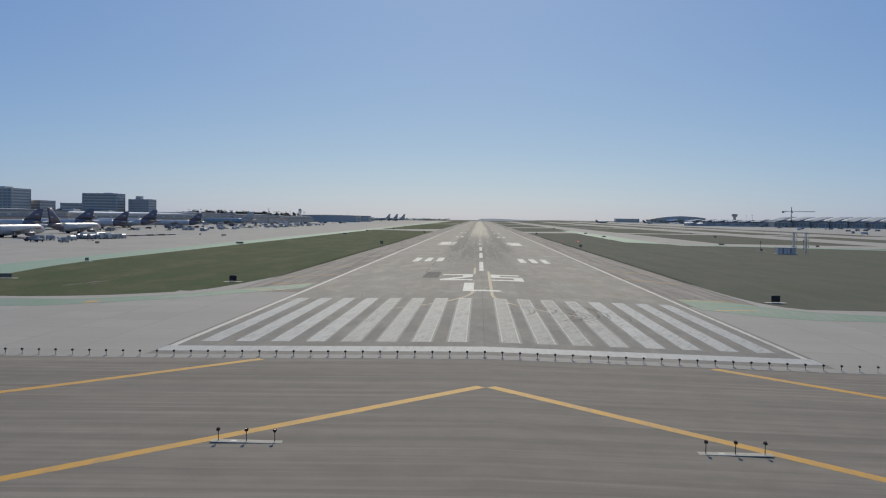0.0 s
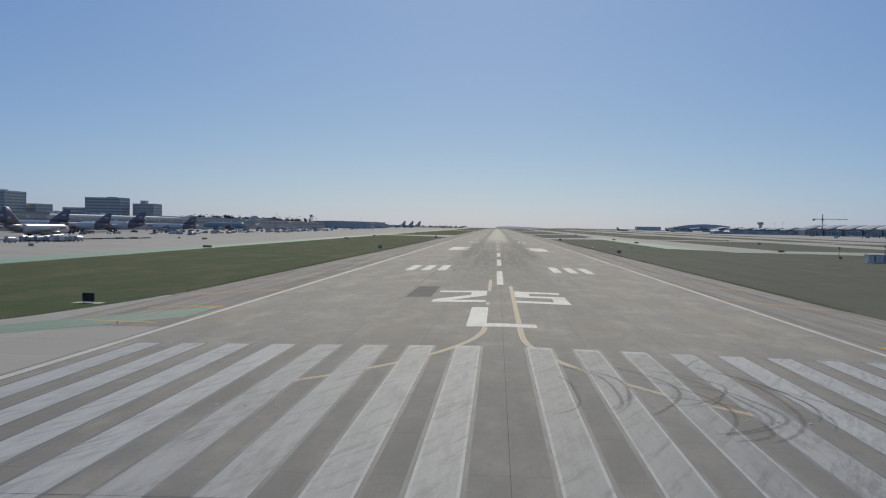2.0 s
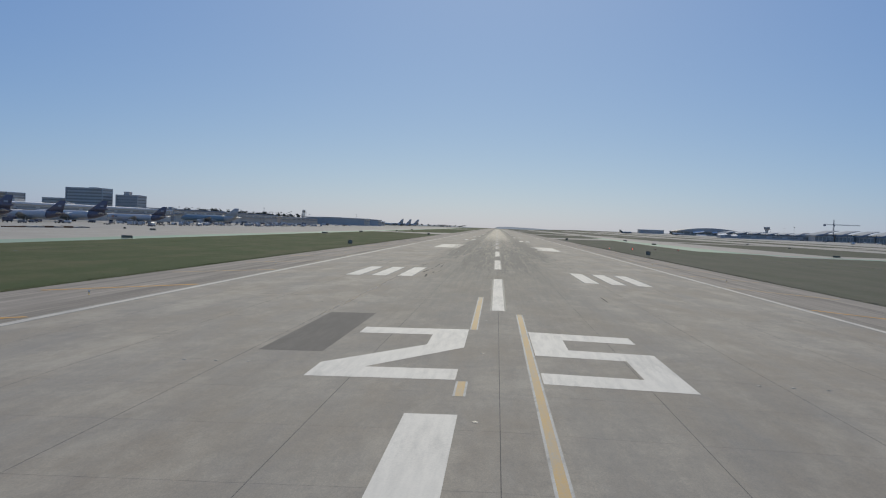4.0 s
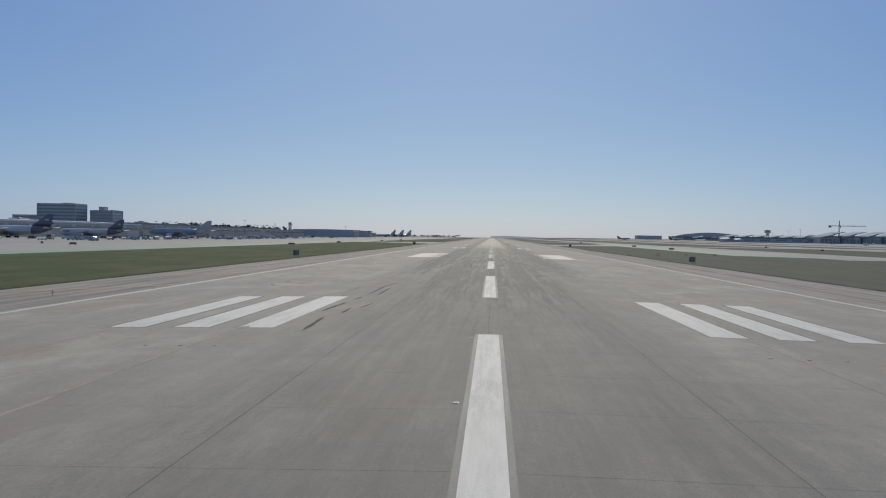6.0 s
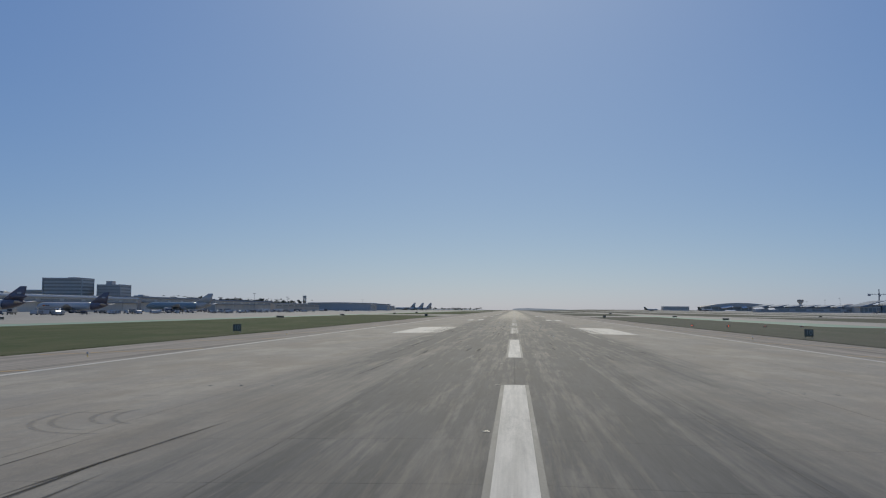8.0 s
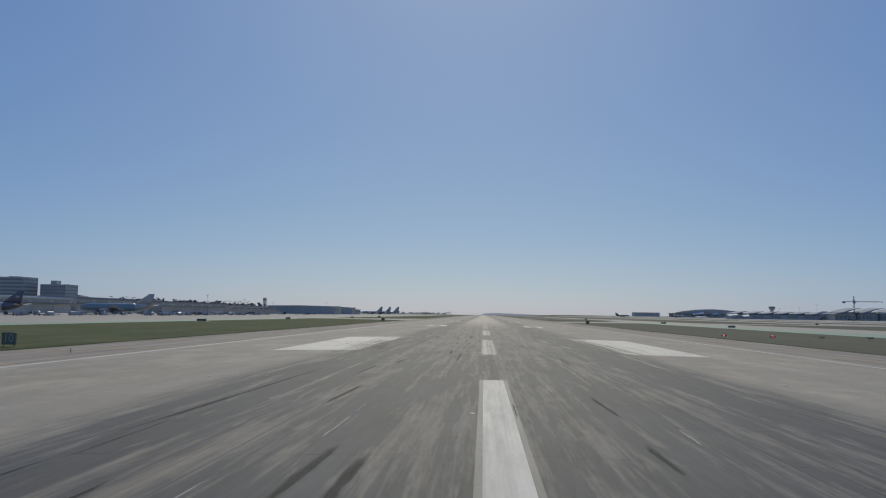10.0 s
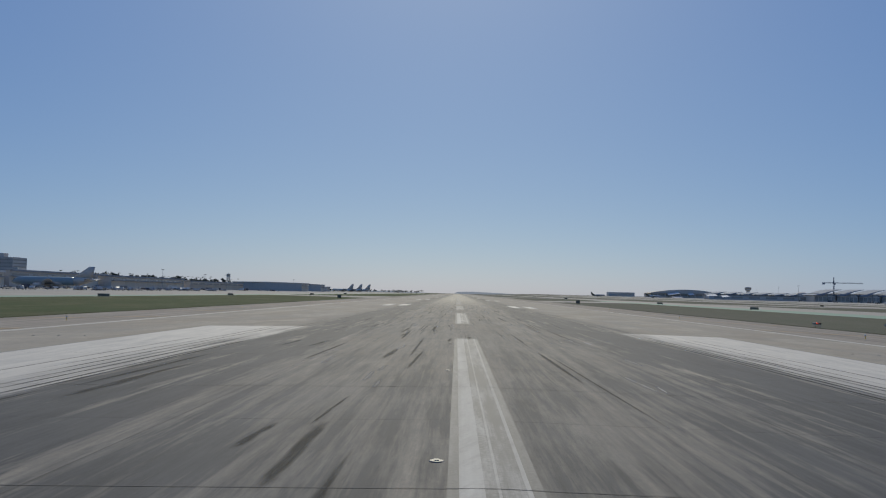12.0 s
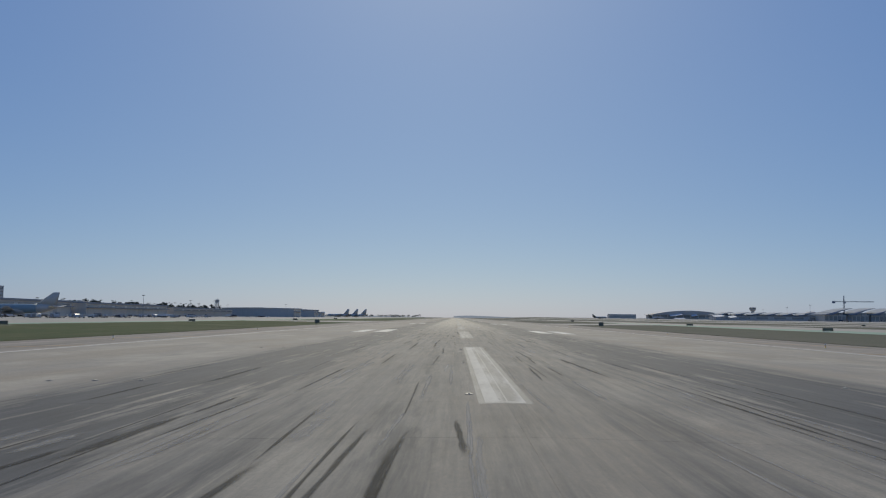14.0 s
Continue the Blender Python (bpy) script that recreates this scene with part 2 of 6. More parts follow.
FRESH_PAINT = worn_paint("bright_white_paint", (0.6, 0.57, 0.505), 0.5, rubbered=False)
AIM_PAINT = worn_paint("aiming_point_paint", (0.53, 0.495, 0.43), 0.6, hold=0.6)
BLACK_PAINT = worn_paint("black_border_paint", (0.1, 0.1, 0.097), 0.7, rubbered=False)
YELLOW_PAINT = worn_paint("yellow_pavement_paint", (0.56, 0.285, 0.025), 0.5, (0.17, 0.165, 0.16), False)
OLD_YELLOW = worn_paint("faded_yellow_paint", (0.42, 0.262, 0.08), 0.8, (0.26, 0.25, 0.22), False)
GREEN_PAINT = worn_paint("faded_green_pavement_paint", (0.165, 0.28, 0.185), 0.7, (0.26, 0.26, 0.24), False)
GREEN_TIRED = worn_paint("patchy_green_pavement_paint", (0.115, 0.215, 0.135), 1.0, (0.24, 0.235, 0.205), False)
WORN_GRASS = worn_paint("thin_trodden_grass", (0.13, 0.124, 0.072), 1.2, (0.095, 0.1, 0.05), False, broken=True)
DIRT = worn_paint("bare_dirt", (0.24, 0.22, 0.18), 0.8, (0.14, 0.13, 0.1), False, broken=True)
PAD_ASPHALT = asphalt("blast_pad_asphalt", (0.248, 0.216, 0.174), (0.2, 0.175, 0.142), streaks=0.5)
SHOULDER = asphalt("shoulder_asphalt", (0.325, 0.287, 0.24), (0.265, 0.234, 0.196), 0.25, (1.6, 0.02, 1), 0.85)
TAXI = slab_concrete("taxiway_concrete", (0.365, 0.338, 0.293), (0.275, 0.255, 0.222))
APRON = slab_concrete("apron_concrete", (0.345, 0.325, 0.29), (0.25, 0.238, 0.216))
GRASS_LEFT = grass_mat("mown_grass", ((0.052, 0.092, 0.026), (0.08, 0.092, 0.038), (0.098, 0.107, 0.046)), (0.052, 0.076, 0.028), (0.15, 0.135, 0.075))
GRASS_RIGHT = grass_mat("dry_grass", ((0.115, 0.125, 0.08), (0.128, 0.122, 0.092), (0.158, 0.15, 0.112)), (0.105, 0.118, 0.078), (0.165, 0.15, 0.115))
PATCH = worn_paint("dark_repair_concrete", (0.17, 0.156, 0.132), 0.8, (0.21, 0.192, 0.162), False, gloss=(0.92, 0.1))
SKID = worn_paint("tyre_mark_rubber", (0.026, 0.026, 0.026), 0.6, (0.075, 0.075, 0.072), False, broken=True)
CUT = plain("dirty_saw_cut", (0.12, 0.117, 0.11), 0.9, 0, 0.2)
SCRAPE = worn_paint("scraped_pale_concrete", (0.42, 0.4, 0.36), 0.7, (0.24, 0.232, 0.218), False, broken=True)
THIN_SCRAPE = worn_paint("thinned_rubber", (0.33, 0.315, 0.285), 0.7, (0.2, 0.193, 0.18), False, broken=True, dense=0.8)
CRUMBLED = worn_paint("crumbled_joint_concrete", (0.56, 0.49, 0.38), 0.7, (0.4, 0.35, 0.27), False, broken=True, dense=0.7)
SWIRL = worn_paint("dark_turn_marks", (0.09, 0.088, 0.084), 0.8, (0.15, 0.146, 0.138), False, broken=True, dense=0.36)
LOOP = worn_paint("faint_turn_marks", (0.15, 0.145, 0.135), 0.9, (0.22, 0.21, 0.19), False, broken=True, dense=0.26)


# ---- helpers for meshes ----
def mesh_of(name, bm, material, smooth=False):
    me = bpy.data.meshes.new(name)
    bmesh.ops.recalc_face_normals(bm, faces=bm.faces[:])
    bm.to_mesh(me)
    bm.free()
    me.materials.append(material)
    if smooth:
        me.polygons.foreach_set("use_smooth", [True] * len(me.polygons))
    return me


def part(name, bm, material, parent=None, label="", smooth=False, at=None):
    """Links a bmesh, or a mesh that is shared, as ONE mesh object under a thing or a part."""
    me = bm if isinstance(bm, bpy.types.Mesh) else mesh_of(name, bm, material, smooth)
    ob = new(name, me)
    if parent is not None:
        ob.parent = parent
    if at is not None:
        ob.matrix_basis = at
    return tagged(ob, label)


def thing(name, label, category, group="", m=None):
    ob = tagged(new(name), label, category, group)
    ob.empty_display_size = 0.3
    if m is not None:
        ob.matrix_basis = m
    return ob


def box(bm, x0, x1, y0, y1, z0, z1, bevel=0.0):
    g = bmesh.ops.create_cube(bm, size=1.0, matrix=Matrix.Translation(((x0 + x1) / 2, (y0 + y1) / 2, (z0 + z1) / 2)) @ Matrix.Diagonal((x1 - x0, y1 - y0, z1 - z0, 1)))
    if bevel:
        es = list({e for v in g["verts"] for e in v.link_edges})
        bmesh.ops.bevel(bm, geom=es, offset=bevel, segments=1, affect="EDGES")
    return bm


def boxed(*a, **k):
    return box(bmesh.new(), *a, **k)


def lathe(bm, rings, n=12, m=None, close=True):
    """A surface of revolution about local z from (radius, z) rings."""
    m = m or Matrix.Identity(4)
    loops = []
    for r, z in rings:
        loops.append([bm.verts.new(m @ Vector((r * math.cos(math.tau * i / n), r * math.sin(math.tau * i / n), z))) for i in range(n)])
    for a, b in zip(loops, loops[1:]):
        for i in range(n):
            bm.faces.new((a[i], a[(i + 1) % n], b[(i + 1) % n], b[i]))
    if close:
        bm.faces.new(loops[0][::-1])
        bm.faces.new(loops[-1])
    return bm


def loft(bm, loops, close=True):
    vs = [[bm.verts.new(p) for p in loop] for loop in loops]
    n = len(vs[0])
    for a, b in zip(vs, vs[1:]):
        for i in range(n):
            bm.faces.new((a[i], a[(i + 1) % n], b[(i + 1) % n], b[i]))
    if close:
        bm.faces.new(vs[0][::-1])
        bm.faces.new(vs[-1])
    return bm


def rise(x, y):
    """How far the airfield climbs towards the terminals, north of the runway."""
    side = min(max((x - 150) / 250, 0), 1)
    return 0.0016 * max(0.0, y - 700) * side


CROSSFALL = 0.018


def crown(x):
    """Runway and shoulder surface: drained to both sides."""
    a = abs(x)
    return -CROSSFALL * min(a, 30.5) - 0.008 * min(max(a - 30.5, 0), 12)


GROUND_Z = -0.74


def land(x, y):
    return GROUND_Z + rise(x, y)


def apron_edge(x):
    """The surface beside the runway end: the shoulder's level, easing down to the taxiways."""
    a = abs(x)
    return crown(x) if a <= 42 else crown(42) + (-0.685 - crown(42)) * min((a - 42) / 18, 1)


def steps(a, b, step):
    first = math.floor(a / step) * step
    vals = [a] + [first + i * step for i in range(1, int((b - a) / step) + 2) if a + 0.01 < first + i * step < b - 0.01] + [b]
    return vals


def sheet(name, xs, ys, zfun, material, label, depth=0.0, category="ground"):
    bm = bmesh.new()
    vs = [[bm.verts.new((x, y, zfun(x, y))) for x in xs] for y in ys]
    for a, b in zip(vs, vs[1:]):
        for i in range(len(xs) - 1):
            bm.faces.new((a[i], a[i + 1], b[i + 1], b[i]))
    if depth:
        edges = [e for e in bm.edges if e.is_boundary]
        ext = bmesh.ops.extrude_edge_only(bm, edges=edges)
        bmesh.ops.translate(bm, verts=[v for v in ext["geom"] if isinstance(v, bmesh.types.BMVert)], vec=(0, 0, -depth))
    me = bpy.data.meshes.new(name)
    bm.to_mesh(me)
    bm.free()
    me.materials.append(material)
    return tagged(new(name, me), label, category, "", "structure")


def pave(name, x0, x1, y0, y1, material, label, lift=0.05, category="pavement"):
    return sheet(name, steps(x0, x1, 50), steps(y0, y1, 50), lambda x, y: land(x, y) + lift, material, label, 0.2, category)


def area(name, outline, material, label, lift, thick=0.1, zfun=None, category="pavement"):
    """A flat area with a free outline, laid on the land as a thin slab."""
    zf = zfun or (lambda x, y: land(x, y))
    bm = bmesh.new()
    f = bm.faces.new([bm.verts.new((x, y, zf(x, y) + lift)) for x, y in outline])
    if f.normal.z < 0:
        f.normal_flip()
    f.normal_update()
    if f.normal.z < 0:
        f.normal_flip()
    ext = bmesh.ops.extrude_edge_only(bm, edges=[e for e in bm.edges])
    bmesh.ops.translate(bm, verts=[v for v in ext["geom"] if isinstance(v, bmesh.types.BMVert)], vec=(0, 0, -thick))
    return tagged(part(name, bm, material), label, category, "", "structure")


def smooth_line(points, n=8):
    """A rounded line through a few corner points."""
    out = []
    p = [Vector((*q, 0)) for q in points]
    p = [p[0] * 2 - p[1]] + p + [p[-1] * 2 - p[-2]]
    for a, b, c, d in zip(p, p[1:], p[2:], p[3:]):
        for i in range(n):
            t = i / n
            q = 0.5 * (2 * b + (c - a) * t + (2 * a - 5 * b + 4 * c - d) * t * t + (3 * b - a - 3 * c + d) * t ** 3)
            out.append((q.x, q.y))
    return out + [tuple(points[-1])]


# ---- the land and its pavements ----
sheet("ground", [-4600, -2500, -1200] + steps(-600, 1200, 50) + [2500, 4600], [-900, -450] + steps(-200, 3600, 50) + [4200, 4800],
      land, GRASS_RIGHT, "dry short grass and bare earth across the airfield")

# south side: taxiway, apron
pave("taxiway_south", -178, -103, -350, 3300, TAXI, "pale jointed concrete taxiway beside the mown grass")
pave("apron", -560, -178, -350, 1500, APRON, "pale concrete cargo apron with stains and joints")
pave("apron_far", -330, -178, 1500, 3300, APRON, "pale concrete apron under the far parked airliners")
# threshold connectors
left_edge = smooth_line([(-42, 137), (-43, 97), (-45, 77), (-48, 63), (-55, 55), (-63, 50), (-73, 48), (-84, 52), (-91, 66), (-96, 90), (-101, 120), (-103, 150)])
area("connector_south", [(-42, 140)] + left_edge + [(-103, -350), (-42, -350)], TAXI, "pale concrete connector between taxiway and runway end", 0.055)
right_edge = smooth_line([(42, 118), (42.5, 80), (43.5, 62), (46, 53), (52, 47), (62, 44), (80, 40), (110, 36)])
area("connector_north", [(42, -350), (230, -350), (230, 20), (160, 32)] + right_edge[::-1], TAXI, "pale concrete connector north of the runway end", 0.055)

# mown grass south of the runway, in fields between crossings
FIELDS = (((-42, 137), (-42, 697), (-103, 750)), ((-42, 862), (-42, 1600), (-103, 1650)), ((-42, 1760), (-42, 2440), (-103, 2490)), ((-42, 2600), (-42, 3180), (-103, 3200)))
for i, (near, far, corner) in enumerate(FIELDS):
    y0 = near[1]
    head = [near] + (left_edge if i == 0 else [(-52, y0 - 22), (-70, y0 - 44), (-96, y0 - 62)])
    area("grass_field_south_%d" % (i + 1), head + [(-103, y0 + 15 - 62 * (i > 0)), corner, (-88, corner[1] - 6), (-60, (far[1] + corner[1]) / 2 - 6), far], GRASS_LEFT,
         "mown green grass strip between runway and taxiway", 0.075, category="grass")
    if i:
        last = FIELDS[i - 1]
        area("exit_south_%d" % i, [(-42, last[1][1] - 4), (-42, y0 + 6), (-104, y0 - 40), (-104, last[2][1] - 12)], TAXI, "pale concrete runway exit between the grass strips", 0.06)

# north side: taxiway, grass islands, the parallel runway, apron
pave("taxiway_north", 104, 139, 372, 3400, TAXI, "pale concrete taxiway between the two runways")
pave("runway_parallel", 228, 274, -350, 3300, TAXI, "pale parallel runway across the grass", category="runway")
pave("taxiway_outer", 325, 380, -350, 3300, TAXI, "pale outer taxiway beside the terminal apron")
pave("terminal_apron", 420, 1500, 500, 3700, APRON, "pale terminal apron crowded with vehicles")
for i, y in enumerate((330, 700, 1180, 1650, 2200)):
    pave("crossing_%d" % (i + 1), 139, 420, y + 40, y + 90, TAXI, "pale concrete crossing taxiway", 0.06)
for i, y in enumerate((688, 1090, 1760, 2500)):
    area("exit_north_%d" % (i + 1), [(42, y), (42, y + 75), (104, y + 140), (104, y + 45)], TAXI, "pale angled runway exit", 0.055)

# green-painted strips along the pavement edges
area("green_strip_south", [(-103, 150), (-103, 3200), (-115, 3200), (-115, 120), (-113, 90), (-108, 60), (-100, 36), (-92, 40), (-96, 90), (-101, 120)], GREEN_PAINT,
     "faded green paint strip along the taxiway edge", 0.062, 0.008, category="paint")
area("green_strip_north", [(104, 410), (104, 900), (92, 900), (84, 420), (112, 384), (190, 346), (230, 330), (230, 352), (190, 368), (125, 392)], GREEN_PAINT,
     "faded green paint strip beside the north taxiway", 0.062, 0.008, category="paint")
fil_l = smooth_line([(-31.2, 82), (-34, 78), (-38, 72), (-42, 66), (-47, 57), (-54, 50), (-63, 45), (-80, 45)])
fil_l2 = smooth_line([(-80, 36), (-63, 35), (-54, 41), (-46, 49), (-40, 57.5), (-35, 64), (-31.2, 70)])
area("green_fillet_south", fil_l + fil_l2, GREEN_TIRED, "faded green paint in the corner beside the runway edge", 0.01, 0.006,
     lambda x, y: apron_edge(x), "paint")
fil_r = smooth_line([(31.2, 62), (36, 61), (40, 57), (44, 50), (51, 45), (62, 42), (85, 36)])
fil_r2 = smooth_line([(85, 30), (62, 34), (50, 36), (44, 36), (38, 39), (31.2, 46)])
area("green_fillet_north", fil_r + fil_r2, GREEN_TIRED, "faded green paint in the corner beside the runway edge", 0.01, 0.006,
     lambda x, y: apron_edge(x), "paint")

# blast pad before the threshold, runway shoulders
sheet("blast_pad", [-60, -42, -30.5, -15, 0, 15, 30.5, 42, 60], steps(-200, -4.0, 20), lambda x, y: crown(x) - 0.012, PAD_ASPHALT,
      "brown-grey asphalt blast pad before the threshold", 0.5, "pavement")
light_strip = sheet("light_strip", [-60, -42, -30.5, -15, 0, 15, 30.5, 42, 60], [-4.0, -1.9], lambda x, y: crown(x) + 0.002, TAXI,
                    "pale concrete strip carrying the threshold lights", 0.3, "pavement")
sheet("threshold_margin", [-60, -42, -30.5], [-1.9, 62], lambda x, y: apron_edge(x) - 0.004, TAXI, "pale concrete beside the runway threshold", 0.5, "pavement")
sheet("threshold_margin_north", [30.5, 42, 60], [-1.9, 50], lambda x, y: apron_edge(x) - 0.004, TAXI, "pale concrete beside the runway threshold", 0.5, "pavement")
sheet("shoulder_south", [-42, -36, -30.5], steps(62, 3382, 40), lambda x, y: crown(x) - 0.004, SHOULDER, "weathered brown asphalt runway shoulder", 0.5, "pavement")
sheet("shoulder_north", [30.5, 36, 42], steps(50, 3382, 40), lambda x, y: crown(x) - 0.004, SHOULDER, "weathered brown asphalt runway shoulder", 0.5, "pavement")
SLAB_END = 457.2
runway = sheet("runway", [-30.5, -15, 0, 15, 30.5], [-1.9] + steps(SLAB_END, 3382, 40), lambda x, y: crown(x) - (0.012 if y < SLAB_END - 1 else 0.0), CONCRETE,
               "worn grey concrete runway darkened by tyre rubber", 0.5, "runway")


# ---- runway markings, laid on the crowned surface ----
def strip_mesh(name, pts, lift, material):
    """A thin painted shape, split along the crown line where it crosses it. pts: outline, counter-clockwise."""
    bm = bmesh.new()
    bm.faces.new([bm.verts.new((x, y, 0)) for x, y in pts])
    if min(p[0] for p in pts) < -0.001 and max(p[0] for p in pts) > 0.001:
        bmesh.ops.bisect_plane(bm, geom=bm.verts[:] + bm.edges[:] + bm.faces[:], plane_co=(0, 0, 0), plane_no=(1, 0, 0))
    if min(p[0] for p in pts) < -30.5:
        bmesh.ops.bisect_plane(bm, geom=bm.verts[:] + bm.edges[:] + bm.faces[:], plane_co=(-30.5, 0, 0), plane_no=(1, 0, 0))
    if max(p[0] for p in pts) > 30.5:
        bmesh.ops.bisect_plane(bm, geom=bm.verts[:] + bm.edges[:] + bm.faces[:], plane_co=(30.5, 0, 0), plane_no=(1, 0, 0))
    for v in bm.verts:
        v.co.z = crown(v.co.x) + lift
    for f in bm.faces:
        f.normal_update()
        if f.normal.z < 0:
            f.normal_flip()
    me = bpy.data.meshes.new(name)
    bm.to_mesh(me)
    bm.free()
    me.materials.append(material)
    return me


def mark(name, x0, x1, y0, y1, material=WHITE_PAINT, border=0.16, label="", lift=0.005):
    ob = part(name, strip_mesh(name, [(x0, y0), (x1, y0), (x1, y1), (x0, y1)], lift, material), None, runway, label)
    if border:
        part("black_border", strip_mesh("black_border", [(x0 - border, y0 - border), (x1 + border, y0 - border), (x1 + border, y1 + border), (x0 - border, y1 + border)], lift - 0.0025, BLACK_PAINT), None, ob)
    return ob


def mark_shape(name, pts, material, label="", lift=0.0065):
    return part(name, strip_mesh(name, pts, lift, material), None, runway, label)


STRIPE = 1.755
for side in (-1, 1):
    for n in range(8):
        inner = 1.72 + 2 * STRIPE * n
        a, b = sorted((side * inner, side * (inner + 1.83)))
        dirty = side > 0 and n < 3
        stripe = mark("threshold_stripe", a, b, 6.1, 51.8, GRIMY_STRIPE if dirty else INNER_STRIPE if n < 4 else STRIPE_PAINT, 0.2)
        if dirty or n < 2:      # the rims were painted over once more
            for x in (a, b - 0.13):
                part("stripe_rim", strip_mesh("stripe_rim", [(x, 6.1), (x + 0.13, 6.1), (x + 0.13, 51.8), (x, 51.8)], 0.0062, STRIPE_PAINT), None, stripe)
            part("stripe_rim", strip_mesh("stripe_rim", [(a + 0.13, 50.9), (b - 0.13, 50.9), (b - 0.13, 51.8), (a + 0.13, 51.8)], 0.0062, STRIPE_PAINT), None, stripe)
mark("threshold_bar", -30.4, 30.4, 0.0, 3.05, FAINT_PAINT, 0.1, "pale painted bar across the runway end")
mark("edge_line", -30.12, -29.44, 3.05, 3382, EDGE_PAINT, 0.14, "long white runway edge line")
mark("edge_line", 29.47, 30.06, 3.05, 3382, EDGE_PAINT, 0.14, "long white runway edge line")

# designation: 25 L, drawn as blocks
L0, L1 = 64.2, 82.4
mark_shape("letter_L", [(-3.28, L0), (3.12, L0), (3.12, L0 + 2.6), (-1.45, L0 + 2.6), (-1.45, L1), (-3.28, L1)], FRESH_PAINT, "white painted letter L")
N0, N1 = 89.0, 106.6
mark_shape("numeral_2", [(-8.3, N0), (-1.85, N0), (-1.85, N0 + 2.7), (-6.1, N0 + 2.7), (-1.85, N0 + 9.6), (-1.85, N1), (-8.3, N1), (-8.3, N1 - 2.9), (-3.9, N1 - 2.9), (-3.9, N0 + 10.4), (-8.3, N0 + 3.6)],
           FRESH_PAINT, "white painted numeral 2")
mark_shape("numeral_5", [(1.85, N0), (8.3, N0), (8.3, N0 + 10.6), (3.75, N0 + 10.6), (3.75, N1 - 2.9), (8.0, N1 - 2.9), (8.0, N1), (1.85, N1), (1.85, N0 + 7.9), (6.45, N0 + 7.9), (6.45, N0 + 2.7), (1.85, N0 + 2.7)],
           FRESH_PAINT, "white painted numeral 5")

# centreline stripes
CENTRES = [(119.1, 158.9), (183.4, 218.5), (241.3, 278.0), (303.9, 341.6), (365.3, 402.2)]
while CENTRES[-1][1] < 3200:
    CENTRES.append((CENTRES[-1][0] + 60.96, CENTRES[-1][0] + 97.5))
for y0, y1 in CENTRES:
    ob = mark("centreline_stripe", -0.48, 0.48, y0, y1, WHITE_PAINT if y0 < 290 else TIRED_PAINT, 0.16)
    if 290 < y0 < 420:      # repainted in part: a bright band and thin bright rims beside the worn middle
        for x0, x1, ya in ((-0.478, -0.14, y0), (0.03, 0.07, y0), (0.41, 0.478, y0), (0.0, 0.478, y0)):
            yb = y1 if x1 - x0 < 0.4 else y0 + 0.35
            part("repainted_band", strip_mesh("repainted_band", [(x0, ya), (x1, ya), (x1, yb), (x0, yb)], 0.0068 if yb == y1 else 0.0074, STRIPE_PAINT), None, ob)

# touchdown zone bars and aiming points
FT = 0.3048
for side in (-1, 1):
    for y0, bars in ((161.6, 3), (467, 2), (620, 2), (772, 1), (925, 1)):
        for n in range(bars):
            a, b = sorted((side * (36 + 11 * n) * FT, side * (42 + 11 * n) * FT))
            mark("touchdown_bar", a, b, y0, y0 + 22.6, TDZ_PAINT, 0.22)
    a, b = sorted((side * 11.7, side * 19.5))
    mark("aiming_point", a, b, 313.0, 358.3, AIM_PAINT, 0.15, "broad white aiming point block")


def ribbon(name, line, half, material, label="", lift=0.004, parent=None):
    bm = bmesh.new()
    rows = []
    for i, (x, y) in enumerate(line):
        a, b = line[max(i - 1, 0)], line[min(i + 1, len(line) - 1)]
        d = Vector((b[0] - a[0], b[1] - a[1], 0)).normalized()
        s = Vector((-d.y, d.x, 0)) * half
        rows.append([bm.verts.new((x + q * s.x, y + q * s.y, crown(x + q * s.x) + lift)) for q in (1, -1)])
    for a, b in zip(rows, rows[1:]):
        f = bm.faces.new((a[0], a[1], b[1], b[0]))
        f.normal_update()
        if f.normal.z < 0:
            f.normal_flip()
    me = bpy.data.meshes.new(name)
    bm.to_mesh(me)
    bm.free()
    me.materials.append(material)
    return part(name, me, None, parent or runway, label)


def lead_on(side, top, bend, radius=40.0):
    x = side * 1.55
    pts = [(x, y) for y in np.linspace(top, bend, 12)]
    pts += [(x + side * radius * (1 - math.cos(a)), bend - radius * math.sin(a)) for a in np.linspace(0.06, 0.8, 22)]
    return pts


for side, top, bend, gaps in ((-1, 131.2, 64.0, ((88.7, 106.6), (64.2, 85.6))), (1, 117.0, 58.5, ())):
    whole = lead_on(side, top, bend)
    cuts = [top] + [v for lo, hi in gaps for v in (hi, lo)] + [-100]
    for hi, lo in zip(cuts[::2], cuts[1::2]):
        line = [(side * 1.55, hi)] * (hi <= top and hi >= bend) + [q for q in whole if lo < q[1] < hi - 0.3] + [(side * 1.55, lo)] * (lo >= bend)
        ribbon("lead_on_border", line, 0.25, STRIPE_PAINT, "white border of a taxi line", 0.0032)
        ribbon("lead_on_line", line, 0.16, OLD_YELLOW, "faded yellow taxi lead-on line", 0.0045)

